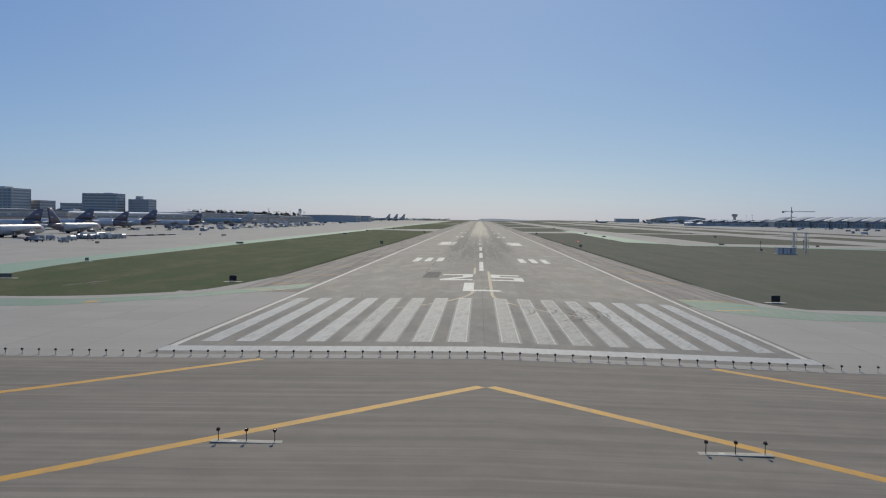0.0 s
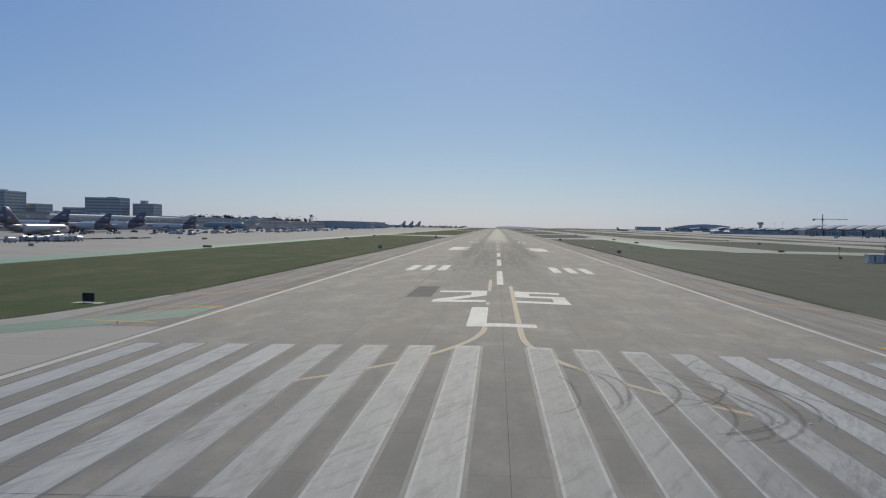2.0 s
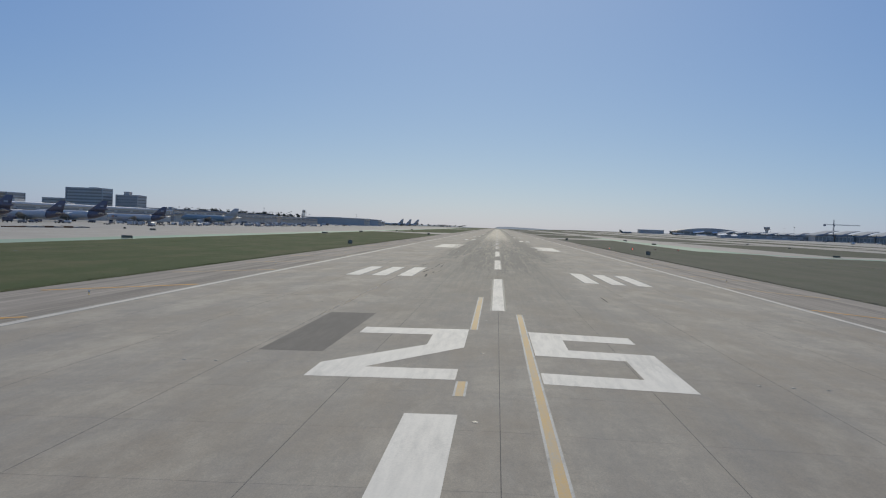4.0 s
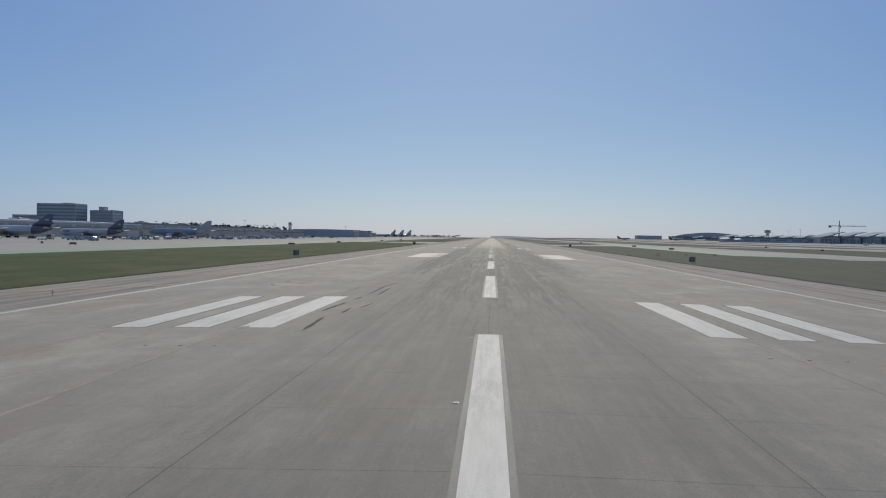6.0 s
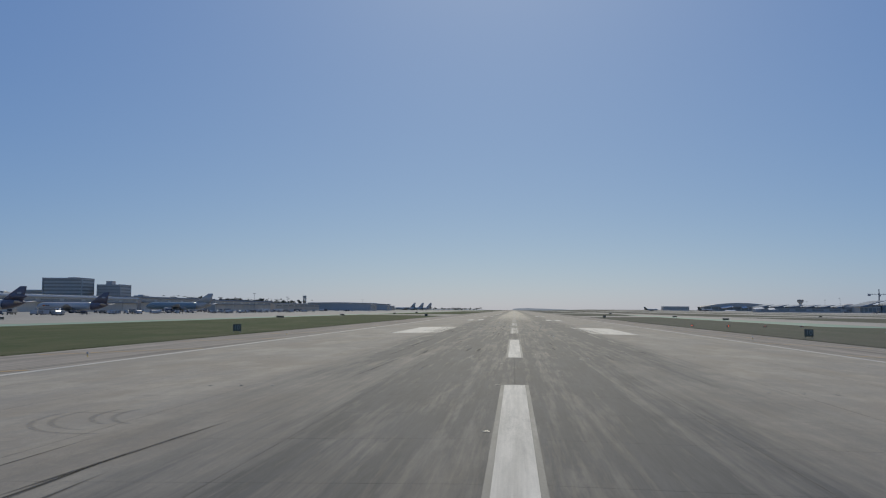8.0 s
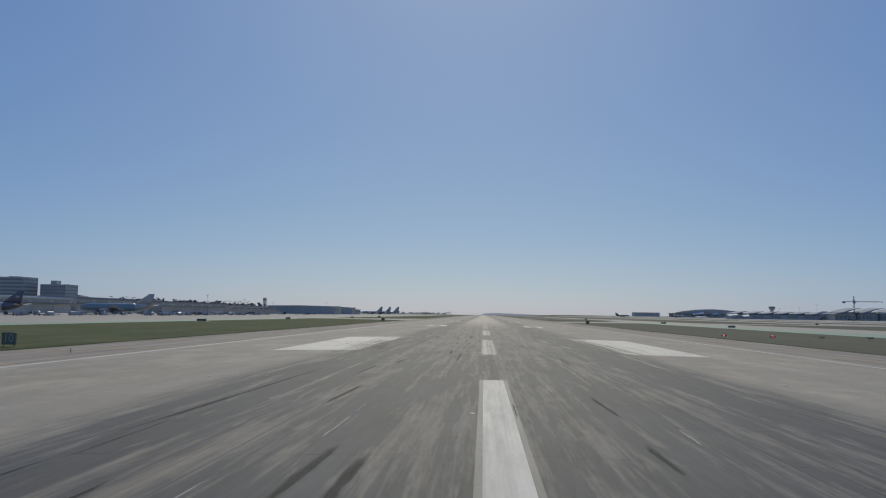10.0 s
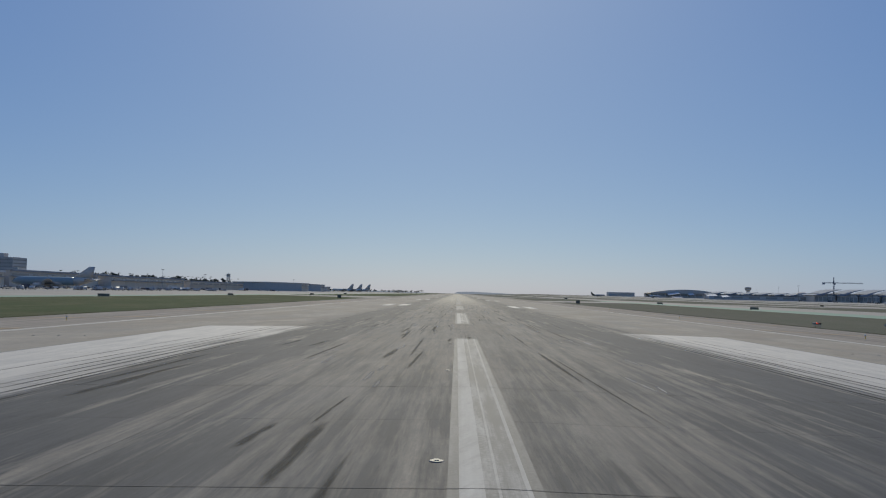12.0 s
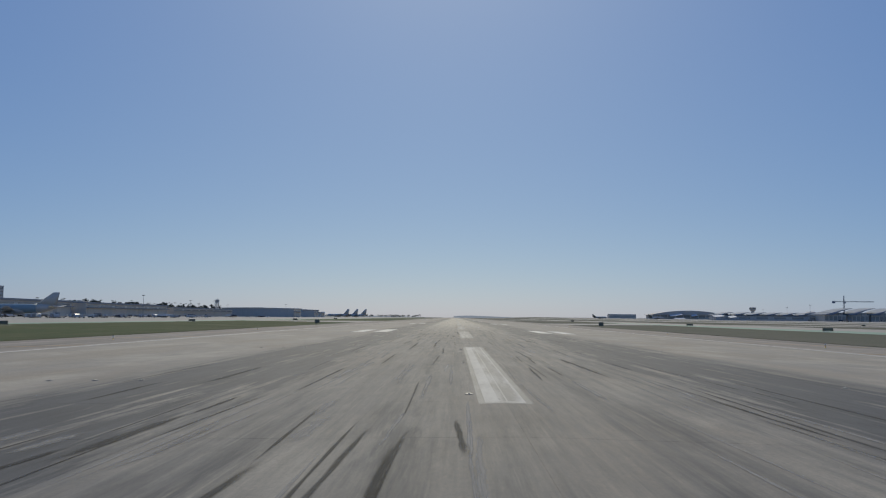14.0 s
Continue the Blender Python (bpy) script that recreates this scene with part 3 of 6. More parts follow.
# chevrons of the blast pad, pointing at the threshold
pad = bpy.data.objects["blast_pad"]
for apex in (-15.6, -46, -76.5, -107, -137):
    for side in (-1, 1):
        ribbon("chevron_arm", [(side * 0.36, apex - 0.36), (side * 20, apex - 20), (side * 30.5, apex - 30.5), (side * 44, apex - 44)], 0.46, YELLOW_PAINT, "", -0.007, pad)
for side in (-1, 1):
    ribbon("chevron_arm", [(side * 19.3, -4.4), (side * 30.5, -15.6), (side * 44, -29.1)], 0.46, YELLOW_PAINT, "", -0.007, pad)

# slanting yellow bars on the shoulders and in the fillets
BARS = [((-39.6, 66.4), (-32.2, 65.0)), ((-38.6, 78.8), (-31.0, 81.2)), ((-40.2, 95.7), (-30.7, 107)), ((40.6, 59.6), (31.2, 60.6)), ((39.6, 47.6), (33.2, 45.9)), ((40.2, 95.7), (30.7, 107))]
BARS += [((q * 40.2, 126 + 30.48 * n), (q * 30.7, 138.8 + 30.48 * n)) for n in range(14) for q in (-1, 1)]
for a, b in BARS:
    ribbon("shoulder_bar", [a, ((a[0] + b[0]) / 2, (a[1] + b[1]) / 2), b], 0.34, OLD_YELLOW if a[1] > 140 else YELLOW_PAINT, "", 0.012)
for x in (-56, 45.5):
    bm = bmesh.new()
    bm.faces.new([bm.verts.new((x + dx, (42 if x < 0 else 36.5) + dy, -0.655)) for dx, dy in ((-0.7, -1.6), (0.8, -1.2), (1.0, 1.6), (-0.5, 1.2))])
    part("yellow_block", bm, YELLOW_PAINT, runway)

# a darker resurfaced patch beside the numerals
mark("resurfaced_patch", -12.2, -8.9, 95.9, 115.0, PATCH, 0, "darker resurfaced patch of concrete", 0.0022)

# tyre marks where wheels first touched, and pale scraped patches
rnd = random.Random(7)


def cover_ribbon(name, rows, material, lift, parent=None, zfun=lambda x, y: crown(x)):
    """A thin film across three points a row, dense along the middle and thinning out at its rims and ends."""
    bm = bmesh.new()
    layer = bm.verts.layers.float.new("cover")
    last = None
    for i, trio in enumerate(rows):
        end = min(i, len(rows) - 1 - i, 2) / 2
        vs = []
        for (x, y), c in zip(trio, (0, 1, 0)):
            v = bm.verts.new((x, y, zfun(x, y) + lift))
            v[layer] = c * end
            vs.append(v)
        if last:
            for q in (0, 1):
                f = bm.faces.new((last[q], last[q + 1], vs[q + 1], vs[q]))
                f.normal_update()
                if f.normal.z < 0:
                    f.normal_flip()
        last = vs
    me = bpy.data.meshes.new(name)
    bm.to_mesh(me)
    bm.free()
    me.materials.append(material)
    return part(name, me, None, parent or runway)


def streak(x, y0, y1, w, material, name, drift=0.0, lift=0.0078, n=7):
    rows = []
    for i in range(n + 1):
        t = i / n
        half = w * 0.36 * rnd.uniform(0.75, 1.25)
        xx = x + drift * t + rnd.uniform(-0.04, 0.04) * w
        yy = y0 + (y1 - y0) * t
        rows.append(((xx - half, yy), (xx + 0.2 * half * rnd.uniform(-1, 1), yy), (xx + half, yy)))
    if min(r[0][0] for r in rows) < 0 < max(r[2][0] for r in rows):
        return
    cover_ribbon(name, rows, material, lift)


# single heavy skids
for x, y0, y1, w, drift in ((-4.1, 250.5, 258, 0.5, 0.1), (-3.1, 250, 256.5, 0.5, 0.0), (-6.1, 266.5, 276, 0.36, 0.25), (3.62, 254.5, 259, 0.36, -0.1), (3.9, 263.5, 271.5, 0.3, -0.2),
                            (-2.25, 293.5, 308, 0.26, 0.0), (-6.15, 292, 297.5, 0.32, 0.15), (-4.2, 307.5, 310.5, 0.3, 0.1), (-3.1, 304.3, 310.8, 0.4, -0.05), (3.8, 309.5, 331.5, 0.11, -0.35), (-10.1, 313.5, 324.5, 0.6, 0.0),
                            (-10.9, 316, 330, 0.35, 0.1), (-3.4, 326.5, 333, 0.5, 0.15), (-2.4, 327, 343.5, 0.2, 0.0), (-9.05, 334.6, 340.2, 0.4, 0.15), (-7.6, 333.9, 339.6, 0.4, 0.25), (-3.85, 344.6, 348, 0.42, 0.25),
                            (-8.9, 352, 354.2, 0.45, 0.3), (-8.9, 355.2, 358, 0.4, 0.1), (-7.4, 355.6, 358.8, 0.34, 0.1), (-6.9, 357.2, 363.6, 0.46, 0.05), (-6.75, 363, 367.6, 0.24, 0.0), (-4.0, 357, 364.5, 0.12, -0.2), (-0.95, 338.5, 342, 0.3, 0.1), (0.2, 341.8, 343.8, 0.3, 0.05),
                            (-9.0, 371.5, 381.5, 0.4, -0.2), (-10.3, 257, 290, 0.3, 0.4), (-8.7, 221, 245, 0.16, 0.3), (-9.75, 184.6, 200.5, 0.32, 0.0), (-8.85, 184, 197.5, 0.3, -0.2), (-9.9, 180.6, 184, 0.4, 0.1),
                            (-9.1, 159.5, 168, 0.45, -0.45), (-10.45, 170.5, 179, 0.5, 0.4), (-8.9, 169.3, 174.3, 0.34, -0.1), (-8.4, 173, 178.3, 0.32, 0.3), (10.2, 132, 140, 0.22, 0), (-12.05, 186.5, 203, 0.14, 0.15), (-16.9, 190, 191.8, 0.2, 2.5), (-14.2, 189.7, 190.8, 0.2, 1.3), (-14.3, 186.1, 187, 0.16, 0.2), (-10.1, 193, 206, 0.3, 0.9)):
    streak(x, y0, y1, w, SKID, "tyre_mark", drift)
# long thin tracks along the inner rims of the aiming points
for side in (-1, 1):
    for d, w in ((11.75, 0.3), (12.1, 0.22), (12.5, 0.26), (13.0, 0.16), (13.6, 0.2), (14.3, 0.14), (15.2, 0.16)):
        a = rnd.uniform(306, 322)
        streak(side * (d + rnd.uniform(-0.1, 0.1)), a, a + rnd.uniform(26, 46), w * 1.3, SKID, "tyre_mark", side * rnd.uniform(-0.1, 0.25), 0.0072, 12)
# many faint ones
for _ in range(300):
    x = rnd.choice((-1, 1)) * abs(rnd.gauss(5.5, 3.2))
    if abs(x) < 0.3 or abs(x) > 13:
        continue
    y0 = 240 + 700 * rnd.random() ** 1.5
    pale = rnd.random() < 0.42
    if y0 < 345 and not pale and rnd.random() < 0.6:
        continue
    streak(x, y0, y0 + (rnd.uniform(2, 7) if pale else rnd.uniform(4, 16)), rnd.uniform(0.08, 0.3) if pale else rnd.uniform(0.1, 0.3), SCRAPE if pale else SKID, "scrape_mark" if pale else "tyre_mark",
           rnd.uniform(-0.25, 0.25), 0.0060 + 0.0012 * rnd.random())
# long pale and dark lines where the rubber has worn through beyond the aiming points
for _ in range(210):
    x = rnd.choice((-1, 1)) * rnd.uniform(0.6, 8.8)
    y0 = rnd.uniform(335, 470)
    pale = rnd.random() < 0.68
    streak(x, y0, y0 + rnd.uniform(3, 13), rnd.uniform(0.06, 0.24) if pale else rnd.uniform(0.08, 0.2), THIN_SCRAPE if pale else SKID, "scrape_mark" if pale else "tyre_mark", rnd.uniform(-0.2, 0.2), 0.0058 + 0.0012 * rnd.random(), 9)
# pale scraped places
for x, y0, y1, w in ((-2.75, 316.4, 319, 0.34), (-3.1, 321.4, 324, 0.3), (-3.2, 318, 322, 0.3), (-5.77, 356.6, 361, 0.34), (-3.82, 358.9, 363, 0.5), (-8.75, 359.2, 361.2, 0.5), (-7.85, 358, 360.6, 0.5), (-4.1, 362.5, 366.5, 0.4),
                     (-5.67, 357.8, 362, 0.26), (-1.9, 346, 353, 0.3), (-5.4, 324, 328.5, 0.35), (-2.0, 366, 376, 0.3), (-5.2, 372, 380, 0.3), (2.6, 366, 374, 0.3), (-5.6, 228, 234, 0.3), (-4.6, 264, 268, 0.3)):
    streak(x, y0, y1, w, THIN_SCRAPE, "scrape_mark", rnd.uniform(-0.1, 0.1), 0.0074)
# pale crumbled concrete along the second lane joint and beside a cross joint
for y0 in range(112, 158, 6):
    streak(-12.6 + rnd.uniform(-0.1, 0.1), y0, y0 + rnd.uniform(6, 9), rnd.uniform(0.4, 0.8), CRUMBLED, "crumbled_joint", rnd.uniform(-0.1, 0.1), 0.0050)
for x0 in (-22.0, -19.2, -16.4, -13.4, -10.6, -7.8):
    cover_ribbon("crumbled_joint", [((x0 + 0.45 * i, 129.3), (x0 + 0.45 * i, 129.45), (x0 + 0.45 * i, 129.62)) for i in range(7)], CRUMBLED, 0.0050)
# cracks and saw cuts that run right across
for y, x0, x1, w in ((15.4, -30.4, 30.4, 0.018), (123.45, -30.4, 30.4, 0.009), (47.1, -30.4, 30.4, 0.008), (292.61, -30.4, 30.4, 0.014), (304.8, -30.4, 30.4, 0.012), (316.99, -30.4, 30.4, 0.014), (329.18, -30.4, 30.4, 0.012)):
    part("saw_cut", strip_mesh("saw_cut", [(x0, y - w), (x1, y - w), (x1, y + w), (x0, y + w)], 0.0092, CUT), None, runway)
# looping turn marks over the stripes and the left lanes
for cx, cy, r, a0, a1 in ((-12.6, 207.2, 3.4, 2.9, 4.9), (-12.5, 207.4, 3.0, 2.8, 4.6), (-11.8, 208, 2.7, 2.8, 4.3), (-11.3, 208, 2.5, 2.8, 4.4), (-15.5, 208.6, 5.8, 2.9, 5.0), (-15.2, 208.9, 6.3, 3.0, 4.5), (-21.5, 209.5, 4.8, 3.0, 4.5), (-16.8, 202.2, 4.6, 3.2, 5.3), (-16.3, 202.8, 5.2, 3.1, 4.6)):
    arc = [(cx + r * math.cos(a), cy + r * 1.3 * math.sin(a), math.cos(a), math.sin(a)) for a in np.linspace(a0, a1, 26)]
    cover_ribbon("tyre_loop", [((x - 0.17 * c, y - 0.17 * q), (x, y), (x + 0.17 * c, y + 0.17 * q)) for x, y, c, q in arc], LOOP, 0.0086)
# twin tracks swung round over the threshold stripes
for bulge, cy, r, sweep in ((16.5, 35, 9, 0.75), (9.5, 37, 8, 0.8), (11.1, 32, 9, 0.7), (6.5, 36, 7, 0.85), (18.1, 31, 9, 0.65), (15.4, 36, 10, 0.75), (13.2, 33, 5, 1.3), (12.6, 30, 3.6, 1.6), (4.2, 35, 6, 0.8), (12.0, 38, 4.4, 1.4)):
    for dx in (0.0, 0.62)[:rnd.choice((1, 2))]:
        lean, wave = rnd.uniform(-0.3, 0.3), rnd.uniform(0, 6)
        arc = [(bulge - r + dx + (r + 0.35 * math.sin(4 * a + wave)) * math.cos(a), cy + r * 1.3 * math.sin(a), math.cos(a), math.sin(a)) for a in np.linspace(lean - sweep, lean + sweep, 26)]
        half = rnd.uniform(0.12, 0.22)
        cover_ribbon("tyre_loop", [((x - half * c, y - half * q), (x, y), (x + half * c, y + half * q)) for x, y, c, q in arc], SWIRL, 0.0086)


# worn vehicle tracks through the grass
def dirt_track(points, half, lift, material=DIRT, label="pale worn dirt track through the grass"):
    line = smooth_line(points, 5)
    rows = []
    for i, (x, y) in enumerate(line):
        a, b = line[max(i - 1, 0)], line[min(i + 1, len(line) - 1)]
        d = Vector((b[0] - a[0], b[1] - a[1])).normalized() * half * rnd.uniform(0.6, 1.3)
        rows.append(((x - d.y, y + d.x), (x, y), (x + d.y, y - d.x)))
    me = cover_ribbon("dirt_track", rows, material, lift, None, land)
    me.parent = None
    tagged(me, label, "track", "", "structure")


for points, half in (([(108, 369), (100, 300), (94, 236), (99, 216), (104, 194), (112, 170)], 1.1), ([(78, 342), (80, 300), (83, 262), (89, 250), (96, 235)], 0.9), ([(79, 226), (78, 210), (77, 195), (79, 176)], 0.8),
                     ([(75, 368), (88, 317), (97, 290)], 0.9)):
    dirt_track(points, half, 0.01)
for points, half in (([(-68, 66), (-70, 78), (-74, 109), (-79, 156), (-84, 215), (-88, 300)], 0.42),):
    dirt_track(points, half, 0.08, WORN_GRASS, "thin trodden track through the mown grass")


dirt_track([(-72.6, 66), (-71.8, 70), (-71.0, 74), (-70.6, 79)], 0.9, 0.082)


# ---- colours of the things ----
DARK_METAL = plain("dark_metal", (0.035, 0.032, 0.03), 0.5, 0.3)
RUST_METAL = plain("rusty_metal", (0.12, 0.06, 0.035), 0.75, 0.2, 0.3, 0.3, 3.0)
GALV = plain("galvanised_steel", (0.3, 0.31, 0.315), 0.5, 0.6)
SIGN_BLACK = plain("sign_black", (0.2, 0.18, 0.12), 0.6)
SIGN_WHITE = plain("sign_white", (0.44, 0.41, 0.32), 0.6)
SIGN_YELLOW = plain("sign_yellow", (0.65, 0.42, 0.03), 0.5)
PAD_CONCRETE = plain("sign_pad_concrete", (0.5, 0.455, 0.375), 0.9, 0, 0.2, 0.3, 0.8)
TRIM_GREY = plain("weathered_grey_housing", (0.36, 0.335, 0.28), 0.7)
LENS = plain("lamp_lens", (0.5, 0.52, 0.5), 0.15, 0, 0.6)
RED_LAMP = lamp_mat("red_signal_lamp", (1.0, 0.09, 0.05), 6.0)
DIM_LAMP = lamp_mat("pink_signal_lamp", (1.0, 0.42, 0.32), 0.8)
ORANGE = plain("faded_red_paint", (0.48, 0.27, 0.21), 0.65)
WHITE_METAL = plain("white_sheet_metal", (0.72, 0.66, 0.57), 0.5)
AIR_WHITE = plain("airliner_white_paint", (0.6, 0.55, 0.48), 0.3, 0, 0.5, 0.08)
AIR_GREY = plain("airliner_grey_paint", (0.45, 0.44, 0.41), 0.35, 0, 0.5)
PURPLE = plain("deep_purple_paint", (0.19, 0.155, 0.155), 0.35, 0, 0.5)
LIVERY_ORANGE = plain("orange_livery_paint", (0.6, 0.17, 0.02), 0.35)
SKY_BLUE = plain("sky_blue_paint", (0.27, 0.325, 0.32), 0.35, 0, 0.5)
TAIL_GREY = plain("blue_grey_tail_paint", (0.6, 0.52, 0.42), 0.35, 0, 0.5)
DARK_GLASS = plain("dark_glass", (0.02, 0.024, 0.03), 0.12, 0, 0.7, 0.05)
TYRE = plain("tyre_rubber", (0.02, 0.02, 0.02), 0.85)
BARE_METAL = plain("bare_aluminium", (0.6, 0.6, 0.6), 0.3, 0.9)


def facade_mat(name, colour, scale=0.15):
    k = Nodes(name)
    v = k.at(local=True)
    a = k.noise(v, scale, 5, 0.6, 0.3, 0.7)
    drip = k.noise(k.at((1, 1, 0.08), True), 0.9, 5, 0.65, 0.4, 0.75)
    c = k.mix(k.math("MULTIPLY", a, 0.3), colour, tuple(q * 0.72 for q in colour))
    c = k.mix(k.math("MULTIPLY", drip, 0.3), c, tuple(q * 0.6 for q in colour))
    return k.done(c, 0.8, 0, 0.25)


FACADE_TAN = facade_mat("pale_precast_facade", (0.6, 0.56, 0.49))
FACADE_GREY = facade_mat("grey_precast_facade", (0.66, 0.59, 0.49))
FACADE_BLUE = facade_mat("blue_grey_facade", (0.56, 0.52, 0.46))
FACADE_PALE = facade_mat("pale_metal_cladding", (0.7, 0.64, 0.54))
HANGAR_WALL = facade_mat("hangar_wall", (0.6, 0.56, 0.48))
ROOF_WHITE = facade_mat("white_membrane_roof", (0.7, 0.7, 0.68))
ROOF_GREY = facade_mat("grey_roof", (0.3, 0.31, 0.32))
ROOF_BLUE = facade_mat("blue_grey_metal_roof", (0.55, 0.5, 0.43))
ROOF_DARK = facade_mat("dark_blue_metal_roof", (0.26, 0.29, 0.33))
WINDOW_BAND = plain("tinted_window_band", (0.37, 0.34, 0.29), 0.25, 0, 0.6)


# ---- lights at the threshold ----
def stalk_light(name, label, height, group, head_mat, base=True):
    t = thing(name, label, "runway light", group)
    bm = lathe(bmesh.new(), [(0.022, 0.0), (0.022, height - 0.09)], 8)
    part("stalk", bm, DARK_METAL, t)
    bm = lathe(bmesh.new(), [(0.03, 0), (0.085, 0.02), (0.105, 0.08), (0.105, 0.13), (0.07, 0.17), (0.02, 0.185)], 12, pose(0, -0.085, height - 0.02, -78, 0, 0))
    head = part("lamp_head", bm, head_mat, t, smooth=True)
    bm = lathe(bmesh.new(), [(0.088, 0.0), (0.088, 0.012)], 12, pose(0, -0.105, height + 0.0, 102, 0, 0))
    part("lens", bm, DARK_GLASS, head)
    if base:
        bm = lathe(bmesh.new(), [(0.21, 0.0), (0.21, 0.02), (0.13, 0.035), (0.05, 0.06), (0.045, 0.1)], 14)
        part("base", bm, PAD_CONCRETE, t, "pale round base plate")
    return t


first = stalk_light("threshold_light", "dark lollipop-shaped light on a pale base in the threshold row", 0.46, "row of threshold lights", DARK_METAL)
X0, GAP = -45.75, 1.525
first.matrix_basis = pose(X0, -3.05, crown(X0) + 0.002)
for i in range(1, 61):
    x = X0 + GAP * i
    copy_thing(first, pose(x, -3.05, crown(x) + 0.002, 0, 0, 3 * math.sin(i * 2.3)))

# the three-lamp bars of the approach lights, standing on the blast pad
def approach_bar(x, y):
    z = crown(x) - 0.012
    plate = tagged(part("approach_light_pad", boxed(-1.95, 1.95, -0.3, 0.3, 0.0, 0.05, bevel=0.01), PAD_CONCRETE, None, at=pose(x, y, z)),
                   "pale concrete pad under three approach lights", "concrete pad", "approach light pads")
    lid = lathe(bmesh.new(), [(0.19, 0.05), (0.19, 0.056)], 14, pose(-0.7, 0, 0))
    part("cover", lid, GALV, plate)
    return plate


lamp = None
for x, y in ((-13.1, -31.5), (13.1, -31.5), (-13.1, -62), (13.1, -62)):
    approach_bar(x, y)
    for dx in (-1.55, 0, 1.55):
        m = pose(x + dx, y, crown(x) + 0.038)
        if lamp is None:
            lamp = stalk_light("approach_light", "rusty lollipop-shaped approach light on a concrete pad", 0.62, "approach lights", RUST_METAL, False)
            lamp.matrix_basis = m
        else:
            copy_thing(lamp, m)

RIM = plain("weathered_cast_rim", (0.22, 0.215, 0.205), 0.6, 0.4)
# lights set into the runway
def flush_light(x, y, group, label):
    t = thing("flush_light", label, "runway light", group, pose(x, y, crown(x) + 0.004))
    part("rim", lathe(bmesh.new(), [(0.12, 0.0), (0.11, 0.012), (0.08, 0.016)], 12), RIM, t)
    part("lens", boxed(-0.035, 0.035, -0.06, 0.06, 0.012, 0.028), SIGN_WHITE, t)
    return t


proto = flush_light(-0.82, 50.9, "centreline lights", "small metal light set flush into the runway")
for y in [50.9 + 15.24 * k for k in range(1, 15)] + [291.4 + 15.24 * k for k in range(30)]:
    copy_thing(proto, pose(-0.82, y, crown(0.82) + 0.004))
first_bar = True
for row in range(14):
    y = 29.8 + 31.14 * row if row < 6 else 33.0 + 30.95 * row
    for side in (-1, 1):
        for dx in (0, 1.52, 3.04):
            x = side * (11.55 + dx) if row not in (9, 10) else side * (22.0 + dx)
            if first_bar:
                zone = flush_light(x, y, "touchdown zone lights", "small metal touchdown light set flush into the runway")
                first_bar = False
            else:
                copy_thing(zone, pose(x, y, crown(x) + 0.004))

# edge lights on the shoulder
def edge_light():
    t = thing("edge_light", "small elevated runway edge light on a thin stem", "runway light", "edge lights")
    part("stem", lathe(bmesh.new(), [(0.09, 0), (0.09, 0.02), (0.025, 0.04), (0.025, 0.24)], 8), SIGN_YELLOW, t)
    part("lamp_head", lathe(bmesh.new(), [(0.05, 0.24), (0.075, 0.26), (0.07, 0.34), (0.03, 0.4)], 10), LENS, t, smooth=True)
    return t


e0 = edge_light()
first = True
for k in range(1, 32):
    for side in (-1, 1):
        m = pose(side * 34.6, 61 * k + 1.4, crown(34.6))
        if first:
            e0.matrix_basis = m
            first = False
        else:
            copy_thing(e0, m)


# ---- airfield signs ----
def sign(x, y, w, h, turn=0.0, label="dark rectangular taxiway sign on short legs", face=SIGN_BLACK, legs=2, lift=0.18, pad=True, z=None):
    z = land(x, y) + 0.075 if z is None else z
    t = thing("airfield_sign", label, "sign", "airfield signs", pose(x, y, z, 0, 0, turn))
    part("panel", boxed(-w / 2, w / 2, -0.14, 0.14, lift, lift + h, bevel=0.03), face, t)
    for i in range(legs):
        lx = (i / (legs - 1) - 0.5) * (w - 0.3)
        part("leg", lathe(bmesh.new(), [(0.05, 0), (0.05, lift + 0.02)], 8, pose(lx, 0, 0)), GALV, t)
    if pad:
        part("footing", boxed(-w / 2 - 1.0, w / 2 + 1.0, -0.9, 0.9, -0.04, 0.03), PAD_CONCRETE, t, "pale concrete footing slab")
    return t


def lettering(text, size, material, parent, at, label=""):
    cu = bpy.data.curves.new("digits", "FONT")
    cu.body, cu.size, cu.align_x, cu.align_y, cu.extrude = text, size, "CENTER", "CENTER", 0.004
    tmp = new("digits", cu)
    me = bpy.data.meshes.new_from_object(tmp)
    bpy.data.objects.remove(tmp)
    me.materials.clear()
    me.materials.append(material)
    ob = part("digits", me, None, parent, label, at=at)
    return ob


